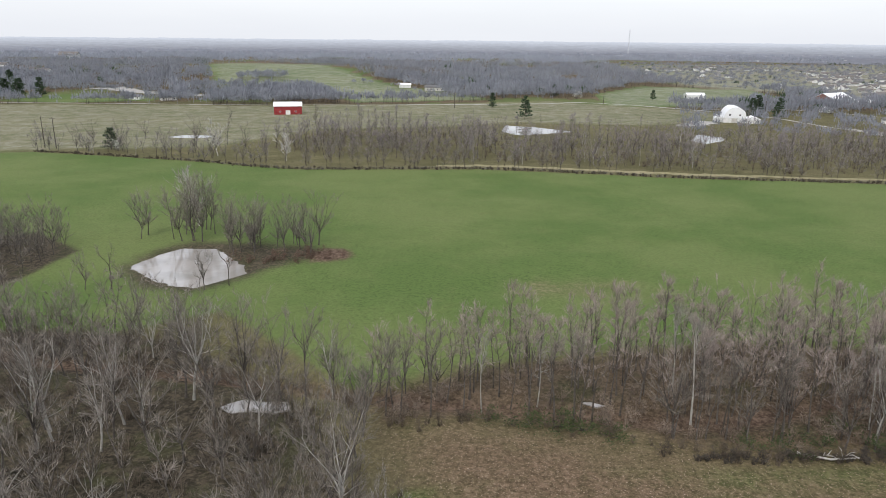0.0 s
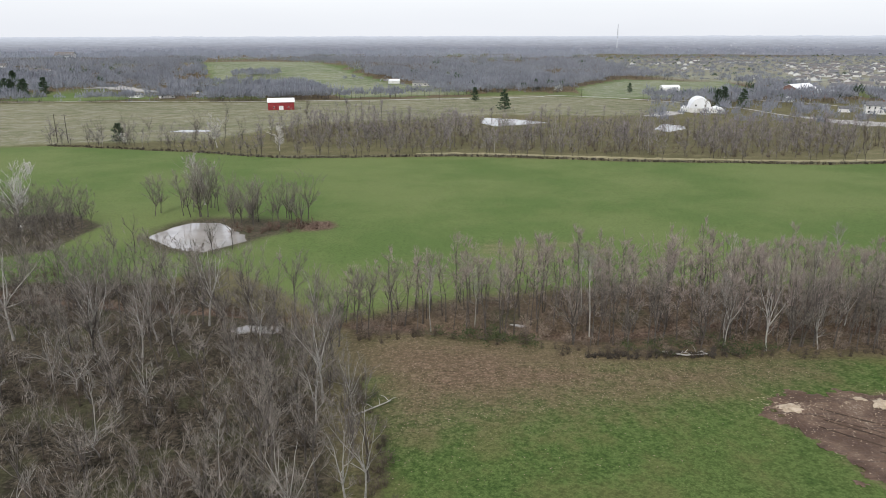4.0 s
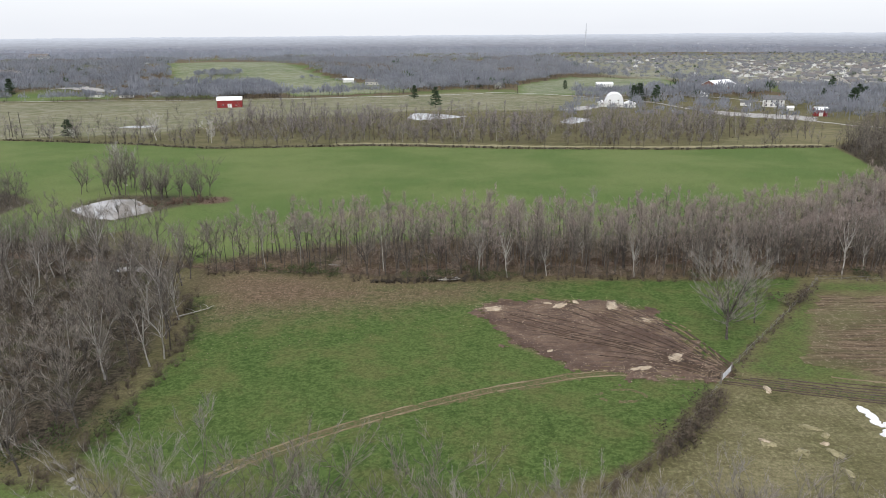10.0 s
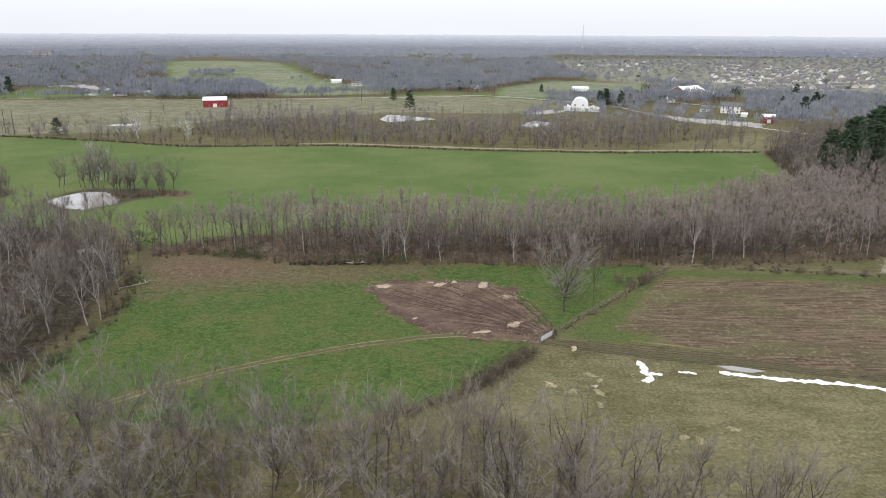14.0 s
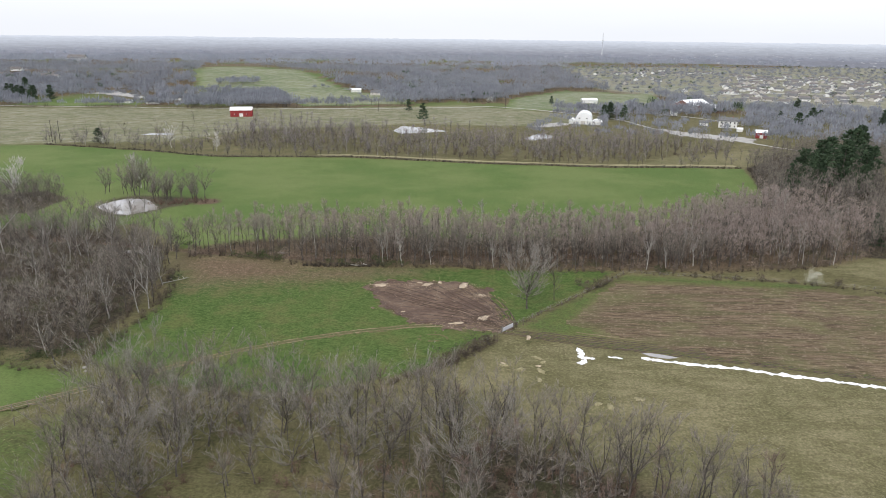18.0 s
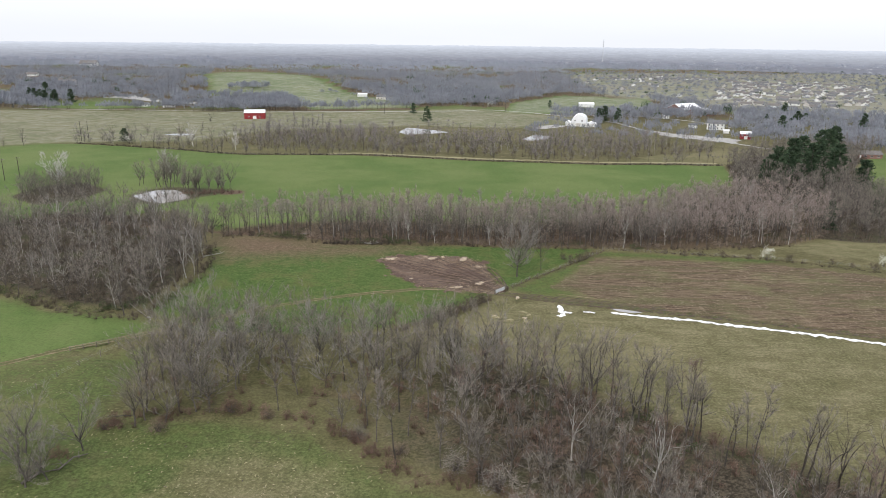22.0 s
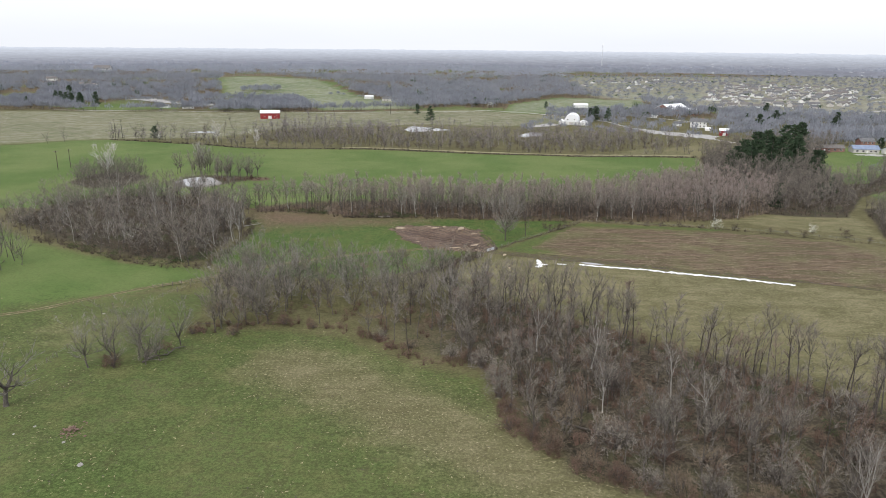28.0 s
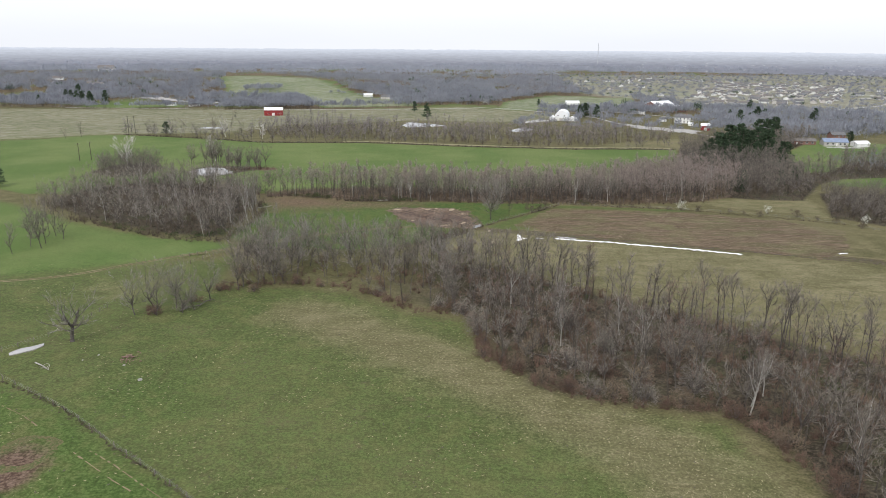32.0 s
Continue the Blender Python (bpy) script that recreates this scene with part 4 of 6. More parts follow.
plant(a, [0, 2, 3, 1, 4, 6, 7, 8, 9, 5, 13, 14], 23, "trees of the near wood", 0.75, 1.15)
edge = scatter([(-10, -78), (8, -77), (36, -78), (60, -98), (87, -118), (112, -138), (150, -163), (146, -170), (108, -147), (82, -127), (55, -108), (32, -88), (8, -86)], 5.0, 19)
plant(edge[:70], [0, 1, 2, 3, 4, 13, 14, 7], 24, "tall trees along the back of the near wood", 0.95, 1.3)
inner = scatter([(30, -110), (50, -118), (85, -150), (110, -185), (112, -225), (98, -205), (80, -165), (48, -150), (36, -128)], 8.0, 29)
plant(inner[:48], [10, 11, 12, 13, 14, 9, 7, 0, 3], 25, "taller trees inside the near wood", 0.8, 1.15)
wood("near_wood", b, SLIM + ROUND[:3], 33, [BARK, TWIG, BARK, REDTWIG], "bare brown thicket and trees below the pasture", 0.7, 1.2, pale=0.35)
wood("southeast_wood", scatter(WOOD_SE, 5.0, 18), SMALL, 38, TREE_MATS, "bare brown woods below the lawn", 0.7, 1.05)
wood("knoll_wood", scatter(WOOD_KNOLL, 4.2, 14), ROUND, 34, TREE_MATS, "clump of bare trees on the knoll", 0.75, 1.0)
wood("east_wood", scatter(WOOD_EAST, 4.6, 15), SMALL, 35, TREE_MATS, "bare woodland round the pines", 0.8, 1.1)
wood("right_wood", scatter(WOOD_RIGHT, 4.0, 16), ROUND, 36, TREE_MATS, "dense bare thicket beyond the fence row", 0.65, 0.95)
wood("tree_belt", scatter(BELT, 5.6, 17, 0.3, [BIG_POND, EAST_POND]), ROUND + SLIM[:3], 37, BELT_MATS, "bare trees along the far creek", 0.5, 1.3, pale=0.06)
# undergrowth
for poly, gap, seed, m, lab in ((WOOD_MID, 2.8, 41, MIDBRUSH, "brown undergrowth of the middle wood"), (WOOD_WEST, 3.2, 42, BRUSH, "brown undergrowth of the west wood"),
                                (WOOD_NEAR, 2.6, 43, REDBRUSH, "reddish-brown brambles and saplings"), (BELT, 6.5, 44, BRUSH, "brown undergrowth along the far creek"),
                                (WOOD_RIGHT, 3.0, 45, BRUSH, "grey-brown brush beyond the fence row"), (WOOD_SE, 4.0, 47, BRUSH, "brown undergrowth below the lawn"), (WOOD_EAST, 4.5, 46, BRUSH, "brown undergrowth by the pines")):
    spots = scatter(poly, gap * 0.9, seed, 0.35, [POND])
    spots = spots[lumps(spots[:, 0] * 3.2, spots[:, 1] * 3.2, seed) > -0.28]
    if poly is WOOD_NEAR:
        spots = spots[(spots[:, 0] > 30) | (np.random.RandomState(48).rand(len(spots)) < 0.3)]
    wood("undergrowth", spots, BRUSHES, seed, [m, m, m, m], lab, 0.5, 1.5, "undergrowth")


# ---- distance ----
CANOPY = [canopy_shape(500 + k, 10.0 + k % 3, 5.5).arrays() for k in range(6)]
THIN = [canopy_shape(520 + k, 11.0 + k % 3, 7.5, 34).arrays() for k in range(5)]


def clear_far(p):
    """Leaves open fields between the far woods."""
    return p[lumps(p[:, 0] * 0.22, p[:, 1] * 0.22, 8) > -0.2]


def far_points(y0, y1, gap, seed, fade):
    wedge = [(-0.75 * y0 - 350, y0), (-0.75 * y1 - 350, y1), (0.75 * y1 + 250, y1), (0.75 * y0 + 250, y0)]
    return clear_far(scatter(wedge, gap, seed, fade, FIELDS + [TOWN]))


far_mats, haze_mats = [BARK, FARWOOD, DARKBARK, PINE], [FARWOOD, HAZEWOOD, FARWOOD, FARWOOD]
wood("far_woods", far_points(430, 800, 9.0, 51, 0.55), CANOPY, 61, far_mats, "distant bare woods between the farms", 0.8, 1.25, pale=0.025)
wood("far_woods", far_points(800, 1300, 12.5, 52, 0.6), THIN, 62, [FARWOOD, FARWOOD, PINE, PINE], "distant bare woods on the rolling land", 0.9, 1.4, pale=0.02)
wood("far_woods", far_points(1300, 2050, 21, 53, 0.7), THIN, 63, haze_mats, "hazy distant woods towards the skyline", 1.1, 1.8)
DENSE_TOWN = [(305, 610), (470, 600), (640, 900), (712, 1064), (514, 1186), (400, 900)]
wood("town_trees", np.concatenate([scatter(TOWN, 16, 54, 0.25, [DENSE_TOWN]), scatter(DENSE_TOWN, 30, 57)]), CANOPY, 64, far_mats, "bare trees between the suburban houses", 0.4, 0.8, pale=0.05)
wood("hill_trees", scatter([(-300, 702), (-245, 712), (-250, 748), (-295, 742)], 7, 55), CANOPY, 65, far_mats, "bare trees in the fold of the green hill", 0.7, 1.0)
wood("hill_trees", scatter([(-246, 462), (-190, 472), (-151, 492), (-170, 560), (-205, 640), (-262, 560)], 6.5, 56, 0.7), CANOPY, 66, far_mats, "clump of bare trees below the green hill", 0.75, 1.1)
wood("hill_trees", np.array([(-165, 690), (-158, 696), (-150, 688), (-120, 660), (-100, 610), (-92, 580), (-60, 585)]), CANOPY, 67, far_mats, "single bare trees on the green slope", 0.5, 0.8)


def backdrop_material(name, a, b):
    """Self-lit woods in two tones with lighter clearings, and roofs towards the suburb in the east."""
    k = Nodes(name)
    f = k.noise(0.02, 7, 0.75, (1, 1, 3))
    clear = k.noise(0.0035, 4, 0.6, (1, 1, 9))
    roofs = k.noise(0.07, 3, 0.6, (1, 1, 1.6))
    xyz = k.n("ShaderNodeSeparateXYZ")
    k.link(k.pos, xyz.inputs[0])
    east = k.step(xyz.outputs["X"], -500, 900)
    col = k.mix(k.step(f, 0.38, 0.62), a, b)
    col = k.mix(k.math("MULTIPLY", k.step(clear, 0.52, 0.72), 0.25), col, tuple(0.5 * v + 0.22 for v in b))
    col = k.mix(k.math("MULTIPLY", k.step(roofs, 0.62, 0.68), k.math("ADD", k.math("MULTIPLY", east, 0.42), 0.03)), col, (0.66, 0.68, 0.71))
    # the backdrop emits its colour, so its brightness doesn't come from the sky
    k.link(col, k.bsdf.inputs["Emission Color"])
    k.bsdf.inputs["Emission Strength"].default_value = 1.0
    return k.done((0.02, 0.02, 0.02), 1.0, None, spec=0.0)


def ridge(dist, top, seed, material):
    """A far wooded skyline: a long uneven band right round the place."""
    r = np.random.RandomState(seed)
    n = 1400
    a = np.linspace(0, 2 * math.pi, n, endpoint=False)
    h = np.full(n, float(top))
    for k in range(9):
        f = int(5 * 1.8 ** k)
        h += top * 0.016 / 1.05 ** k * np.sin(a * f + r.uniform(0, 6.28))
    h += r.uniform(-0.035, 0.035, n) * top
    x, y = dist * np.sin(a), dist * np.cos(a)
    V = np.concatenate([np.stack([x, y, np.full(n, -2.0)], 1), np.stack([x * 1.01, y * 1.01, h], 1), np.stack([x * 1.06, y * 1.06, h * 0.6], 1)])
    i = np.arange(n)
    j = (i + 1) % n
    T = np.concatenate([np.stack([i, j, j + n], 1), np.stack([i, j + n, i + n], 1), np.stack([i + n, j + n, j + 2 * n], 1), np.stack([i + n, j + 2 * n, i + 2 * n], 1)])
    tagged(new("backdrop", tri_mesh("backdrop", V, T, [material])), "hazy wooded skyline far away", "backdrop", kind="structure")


# haze is set in each ring's own colour, paler and bluer outwards
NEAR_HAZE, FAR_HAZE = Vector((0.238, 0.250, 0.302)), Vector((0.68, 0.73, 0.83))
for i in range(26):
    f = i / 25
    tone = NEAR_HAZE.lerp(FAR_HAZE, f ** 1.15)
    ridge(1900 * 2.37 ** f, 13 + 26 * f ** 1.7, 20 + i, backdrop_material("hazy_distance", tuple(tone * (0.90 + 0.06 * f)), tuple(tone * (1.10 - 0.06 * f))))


# ---- buildings ----
def gable_house(name, w, d, h, rise, wall, roof, label, category="house", group="", windows=(), doors=(), eave=0.4, chimney=False, plain_far=False):
    """A house with its ridge along x. windows, doors: (side, along, sill, width, height), side one of s, n, e, w."""
    root = new(name)
    bm = bmesh.new()
    prism(bm, [(-d / 2, 0), (d / 2, 0), (d / 2, h), (0, h + rise), (-d / 2, h)], -w / 2, w / 2)
    bmesh.ops.transform(bm, matrix=Matrix.Rotation(math.pi / 2, 4, "Z"), verts=bm.verts)
    part("wall", bm, wall, root)
    k = rise / (d / 2)
    bm = bmesh.new()
    e, t = d / 2 + eave, 0.22
    prism(bm, [(-e, h - eave * k + 0.02), (0, h + rise + 0.02), (e, h - eave * k + 0.02), (e, h - eave * k + t), (0, h + rise + t), (-e, h - eave * k + t)],
          -w / 2 - eave, w / 2 + eave)
    bmesh.ops.transform(bm, matrix=Matrix.Rotation(math.pi / 2, 4, "Z"), verts=bm.verts)
    part("roof", bm, roof, root)
    if chimney:
        part("chimney", box(bmesh.new(), w * 0.2, -0.4, h + rise * 0.5, w * 0.2 + 0.9, 0.4, h + rise + 1.0, 0.03), BRICK, root)

    def place(side, u, z, dw, dh, thick):
        if side in "sn":
            y = (-d / 2 - thick, -d / 2 + 0.02) if side == "s" else (d / 2 - 0.02, d / 2 + thick)
            return u - dw / 2, y[0], z, u + dw / 2, y[1], z + dh
        x = (-w / 2 - thick, -w / 2 + 0.02) if side == "w" else (w / 2 - 0.02, w / 2 + thick)
        return x[0], u - dw / 2, z, x[1], u + dw / 2, z + dh

    for side, u, z, dw, dh in windows:
        win = part("window", box(bmesh.new(), *place(side, u, z, dw, dh, 0.08), 0.01), WHITEPAINT, root)
        part("pane", box(bmesh.new(), *place(side, u, z + 0.08, dw - 0.16, dh - 0.16, 0.10)), DARKGLASS, win)
    for side, u, dw, dh in doors:
        part("door", box(bmesh.new(), *place(side, u, 0, dw, dh, 0.07), 0.01), DARKGLASS if plain_far else WHITEPAINT, root)
    return tagged(root, label, category, group)


def stand(ob, x, y, turn, z=None):
    ob.matrix_basis = pose(x, y, float(relief(x, y)) - 0.15 if z is None else z, 0, 0, turn)
    return ob


barn = gable_house("barn", 18, 11, 5.6, 2.3, REDPAINT, WHITEROOF, "red-sided barn with a pale metal roof", "barn",
                   windows=[("s", -5, 1.6, 1.2, 1.0), ("s", 5, 1.6, 1.2, 1.0)], doors=[("w", 0, 3.6, 3.6), ("s", 0, 3.0, 3.0)])
stand(barn, -171, 414, 12)


def arch_barn():
    """A big white barn with a rounded gothic-arch roof and low wings."""
    root = new("arch_barn")
    w, L = 13.0, 20.0
    part("wall", box(bmesh.new(), -w / 2, -L / 2, 0, w / 2, L / 2, 3.4, 0.05), WHITEPAINT, root)
    curve = [(-w / 2 - 0.3, 3.3)] + [(-w / 2 * math.cos(t) * (1 - 0.08 * math.sin(2 * t)), 3.4 + 6.6 * math.sin(t) ** 0.9) for t in np.linspace(0.08, math.pi - 0.08, 13)] + [(w / 2 + 0.3, 3.3)]
    part("roof", prism(bmesh.new(), curve, -L / 2 - 0.3, L / 2 + 0.3), WHITEROOF, root)
    for x0, x1, y0 in ((w / 2 + 0.02, w / 2 + 9, -L / 2), (-w / 2 - 5, -w / 2 - 0.02, -L / 2 + 2)):
        part("wing", box(bmesh.new(), x0, y0, 0, x1, y0 + 9, 2.8, 0.04), WHITEPAINT, root)
        part("roof", prism(bmesh.new(), [(x0 - 0.2, 2.8), (x1 + 0.2, 2.8), (x1 + 0.2, 2.95), ((x0 + x1) / 2, 4.6), (x0 - 0.2, 2.95)], y0 - 0.3, y0 + 9.3), WHITEROOF, root)
    for x in (-3, 3):
        win = part("window", box(bmesh.new(), x - 0.6, -L / 2 - 0.42, 4.6, x + 0.6, -L / 2 - 0.28, 5.8), WHITEPAINT, root)
        part("pane", box(bmesh.new(), x - 0.5, -L / 2 - 0.46, 4.7, x + 0.5, -L / 2 - 0.40, 5.7), DARKGLASS, win)
    part("door", box(bmesh.new(), -1.7, -L / 2 - 0.1, 0, 1.7, -L / 2 + 0.05, 3.0), TANWALL, root)
    return tagged(root, "large white barn with a rounded roof and low wings", "barn")


stand(arch_barn(), 119, 400, -12)
hall = gable_house("hall", 30, 22, 5.5, 5.0, BRICK, WHITEROOF, "big brick hall with a broad white roof", "hall",
                   windows=[("s", x, 1.4, 2.0, 1.6) for x in (-10, -5, 5, 10)] + [("w", -6, 1.4, 1.8, 1.6), ("w", 6, 1.4, 1.8, 1.6)], doors=[("w", 0, 2.4, 2.4)])
stand(hall, 244, 524, 36)
stand(gable_house("hall_annex", 16, 12, 4.0, 2.6, BRICK, WHITEROOF, "brick annex with a white roof beside the hall", "hall"), 262, 512, -54)
white_house = gable_house("farmhouse", 14, 8, 5.6, 2.6, WHITEPAINT, GREYROOF, "two-storey white farmhouse with a chimney", "house",
                          windows=[("s", x, z, 1.1, 1.5) for x in (-5, -1.7, 1.7, 5) for z in (0.9, 3.6)] + [("w", y, z, 1.0, 1.5) for y in (-2, 2) for z in (0.9, 3.6)],
                          doors=[("s", 0, 1.1, 2.1)], chimney=True)
stand(white_house, 232, 386, -20)
stand(gable_house("garage", 7, 6, 2.6, 1.4, WHITEPAINT, GREYROOF, "white garage beside the farmhouse", "garage", doors=[("s", 0, 3, 2.2)]), 216, 396, -20)
stand(gable_house("red_shed", 7.5, 6.0, 4.2, 1.6, REDPAINT, WHITEROOF, "tall red shed with a white roof by the road", "shed", doors=[("s", 0, 2.4, 2.6)]), 235, 326, -15)
stand(gable_house("machine_shed", 16, 9, 3.4, 1.8, WHITEPAINT, WHITEROOF, "long white machine shed on the green slope", "shed", doors=[("w", 0, 3.2, 2.8)], plain_far=True), 153, 584, 4)
stand(gable_house("shed", 6, 5, 3.0, 1.3, WHITEPAINT, WHITEROOF, "small white shed below the hall", "shed"), 212, 470, -10)
stand(gable_house("shed", 4, 3, 2.2, 0.9, WHITEPAINT, WHITEROOF, "low white shed by the farmhouse yard", "shed"), 232, 360, -10)
stand(gable_house("farmhouse", 20, 9, 3.2, 2.0, TANWALL, GREYROOF, "low grey farmhouse by the green hill", "house", windows=[("s", x, 1.0, 1.4, 1.2) for x in (-7, -3, 3, 7)]), -80, 640, -8)
stand(gable_house("shed", 12, 7, 3.0, 1.4, WHITEPAINT, WHITEROOF, "white shed by the low farmhouse", "shed"), -112, 668, 5)
blue = gable_house("ranch_house", 17, 9, 2.9, 2.2, TANWALL, BLUEROOF, "ranch house with a blue metal roof", "house",
                   windows=[("s", x, 1.0, 1.6, 1.2) for x in (-6, -2, 3, 6)], doors=[("s", 0.6, 1.0, 2.1)])
stand(blue, 302, 236, -6)
stand(gable_house("ranch_house", 27, 9, 2.8, 1.8, BRICK, TANROOF, "long brick ranch house with a tan roof", "house",
                  windows=[("s", x, 1.0, 1.6, 1.2) for x in (-11, -7, -3, 3, 7, 11)], doors=[("s", 0, 1.0, 2.1)]), 276, 242, -4)
stand(gable_house("garage", 10, 8, 2.8, 1.5, WHITEPAINT, WHITEROOF, "white-roofed garage by the blue house", "garage", doors=[("s", 0, 4.4, 2.3)]), 318, 230, 8)
stand(gable_house("house", 10, 8, 5.2, 2.0, BRICK, GREYROOF, "two-storey brick house behind the blue roof", "house", windows=[("s", x, z, 1.1, 1.3) for x in (-3, 0, 3) for z in (0.9, 3.4)]), 316, 262, 0)
# scattered suburb
r = random.Random(77)
styles = [gable_house("suburban_house", 11.5, 7.5, 2.7, 2.0, wl_, rf_, lab, "house", "houses of the suburb", windows=[("s", -4, 1, 1.4, 1.2), ("s", 4, 1, 1.4, 1.2)])
          for wl_, rf_, lab in ((TANWALL, GREYROOF, "beige suburban house with a grey roof"), (WHITEPAINT, GREYROOF, "white suburban house with a grey roof"),
                                (TANWALL, TANROOF, "beige suburban house with a tan roof"), (WHITEPAINT, TANROOF, "white suburban house with a tan roof"))]
dense = scatter(DENSE_TOWN, 25, 79, 0.4)
row = np.array([(x + r.gauss(0, 6), y + r.gauss(0, 10)) for x, y in smooth_line([(300, 1190), (400, 1215), (500, 1240)], 22) for _ in range(2)])
loose = scatter(TOWN, 78, 78, 0.3)
spots = np.concatenate([dense, row, loose[loose[:, 1] > 625]])
spots = spots[np.hypot(spots[:, 0], spots[:, 1]) < 1400]
spots = spots[np.random.RandomState(77).permutation(len(spots))]
for i, (x, y) in enumerate(spots[:280]):
    ob = styles[i % 4]
    if i < 4:
        stand(ob, x, y, r.uniform(-40, 40), -0.2)
    else:
        copy_thing(ob, pose(x, y, -0.2, 0, 0, r.choice((-35, 55, -20, 70)) + r.uniform(-12, 12)))


for x, y, turn, w in ((-548, 770, 20, 1.3), (-520, 735, -15, 1.5), (-502, 738, 10, 1.0), (-290, 508, 30, 1.0), (-318, 512, -10, 0.9), (-640, 806, 5, 1.4), (-729, 988, 15, 1.4), (-560, 1210, 0, 2.0), (-850, 1400, 10, 3.0)):
    far = copy_thing(styles[1 if w < 1.2 else 3], Matrix.Identity(4))
    far.matrix_basis = pose(x, y, float(relief(x, y)) - 0.2 + 2.5 * (w > 1.2), 0, 0, turn) @ Matrix.Diagonal((w, w, w, 1))
    tagged(far, "white-walled farmhouse among the far woods", "house", "farmhouses in the woods")


# ---- trees that stand alone ----
def lone(shape, x, y, stem, twig, label, turn=0.0, scale=1.0, name="tree", category="tree", group="", crown="crown"):
    root = thing(name, shape, stem, twig, label, category, group, crown)
    root.matrix_basis = spin(x, y, turn, scale)
    return root


lone(tree_shape(901, 15.0, 6.2, 0.20, 64, 2.2, 0.12, 1.4, 0.42, True, 0.027), 40.5, -17.5, BARK, PALETWIG, "large bare tree with a broad grey crown by the mud")
lone(tree_shape(902, 10.5, 3.4, 0.25, 13, 1.2, 0.15, 1.1, 0.1), 48.5, -10.5, BARK, TWIG, "bare tree near the fence corner")
lone(tree_shape(903, 11.5, 4.2, 0.3, 8, 0.3, 0.24, 1.9, 0.35), 87, -122, DARKBARK, DARKBARK, "crooked dark dead tree at the wood's edge")
lone(tree_shape(904, 9.5, 5.8, 0.30, 20, 1.8, 0.2, 4.8, 0.95, True, 0.026), -64, -150, BARK, PALETWIG, "stout hollow dead tree with broken limbs")
lone(tree_shape(905, 16.5, 4.4, 0.18, 34, 1.6, 0.13, 1.6, 0.22, True, 0.05), -168, 94, WHITEBARK, WHITEBARK, "tall white sycamore above the knoll wood")
lone(tree_shape(906, 15.5, 3.6, 0.2, 30, 1.5, 0.13, 1.3, 0.16, True, 0.045), -126, 121, WHITEBARK, PALE, "white-limbed sycamore behind the pond")
lone(tree_shape(907, 13.0, 3.6, 0.2, 26, 1.3, 0.15, 1.8, 0.24, True, 0.06), -160, 238, WHITEBARK, WHITEBARK, "white sycamore in the far hedgerow")
lone(tree_shape(908, 10.0, 3.4, 0.2, 24, 1.3, 0.16, 1.8, 0.3, True, 0.06), -128, 228, WHITEBARK, WHITEBARK, "white sycamore in the far hedgerow")
lone(tree_shape(909, 11.5, 4.0, 0.22, 13, 0.9, 0.18, 1.1, 0.2), 68.5, -97.5, BARK, TWIG, "forked bare tree rising from the thicket")
for k, (x, y, h, lab) in enumerate(((-57, -132, 10.5, "old bare tree with a split trunk"), (-51.3, -131.7, 11.5, "leaning bare tree in the pasture clump"), (-45, -129.6, 9.5, "thin bare tree by the old fence"),
                                    (-42.5, -127.6, 8.0, "thin bare tree by the old fence"), (-35.9, -110.6, 10.0, "bare tree at the end of the near wood"), (-31, -109, 8.5, "bare tree at the end of the near wood"),
                                    (-51, -120, 10.5, "twiggy grey tree in the pasture clump"), (-48, -126, 9.5, "twiggy grey tree in the pasture clump"), (-54, -127, 11.0, "twiggy grey tree in the pasture clump"),
                                    (-41.3, -119, 9.5, "bare tree beside the fallen trunk"), (-35, -108.3, 9.0, "bare tree at the end of the near wood"), (-26.8, -104.3, 9.5, "bare tree at the end of the near wood"))):
    lone(tree_shape(920 + k, h, 3.9 + 0.5 * (k % 3), 0.18, 19, 1.4, 0.26, 1.7, 0.5), x, y, BARK, PALETWIG if k % 3 == 0 else TWIG, lab, k)
# broad-crowned trees where the track enters the near wood
for k, (x, y, h) in enumerate(((-38, -70, 12), (-31, -74, 11), (-44, -74, 10.5), (-24, -71, 11.5), (-36, -80, 10), (-9, -75, 10.5), (4, -79, 11), (-27, -84, 10), (20, -78, 10), (-42, -92, 10), (30, -88, 10.5), (12, -88, 10), (-31, -95.6, 11.5), (-25, -102, 11), (-22, -95, 12), (-37, -83, 11), (-8, -81, 10.5), (0, -83, 11), (-28, -99, 10), (-16, -78, 11), (-20, -86, 11), (-12, -88, 10), (6, -90, 11), (14, -82, 11), (22, -90, 10.5), (-34, -89, 11), (-4, -92, 10), (36, -96, 11), (26, -98, 10.5))):
    lone(tree_shape(980 + k, h, 5.0 + 0.4 * (k % 3), 0.14, 26, 2.0, 0.2, 1.3, 0.48, True, 0.024), x, y, BARK, TWIG if k % 2 else PALETWIG, "broad-crowned bare tree with grey twigs", k, 1.08, group="broad trees of the near wood")
# round the pond
r = random.Random(5)
for k in range(13):
    plant([(-136 + 18 * r.random(), 104 + 14 * r.random())], [0, 5, 7, 6, 8], 600 + k, "trees round the pond", 0.95, 1.35)
for k in range(20):
    plant([(-112 + 22 * r.random(), 95 + 11 * r.random())], [5, 6, 7, 8, 9], 620 + k, "trees round the pond", 0.65, 1.1)
plant([(-131, 70), (-126, 71), (-107, 71), (-103, 74)], [5, 13, 6], 640, "trees round the pond", 0.7, 0.9)
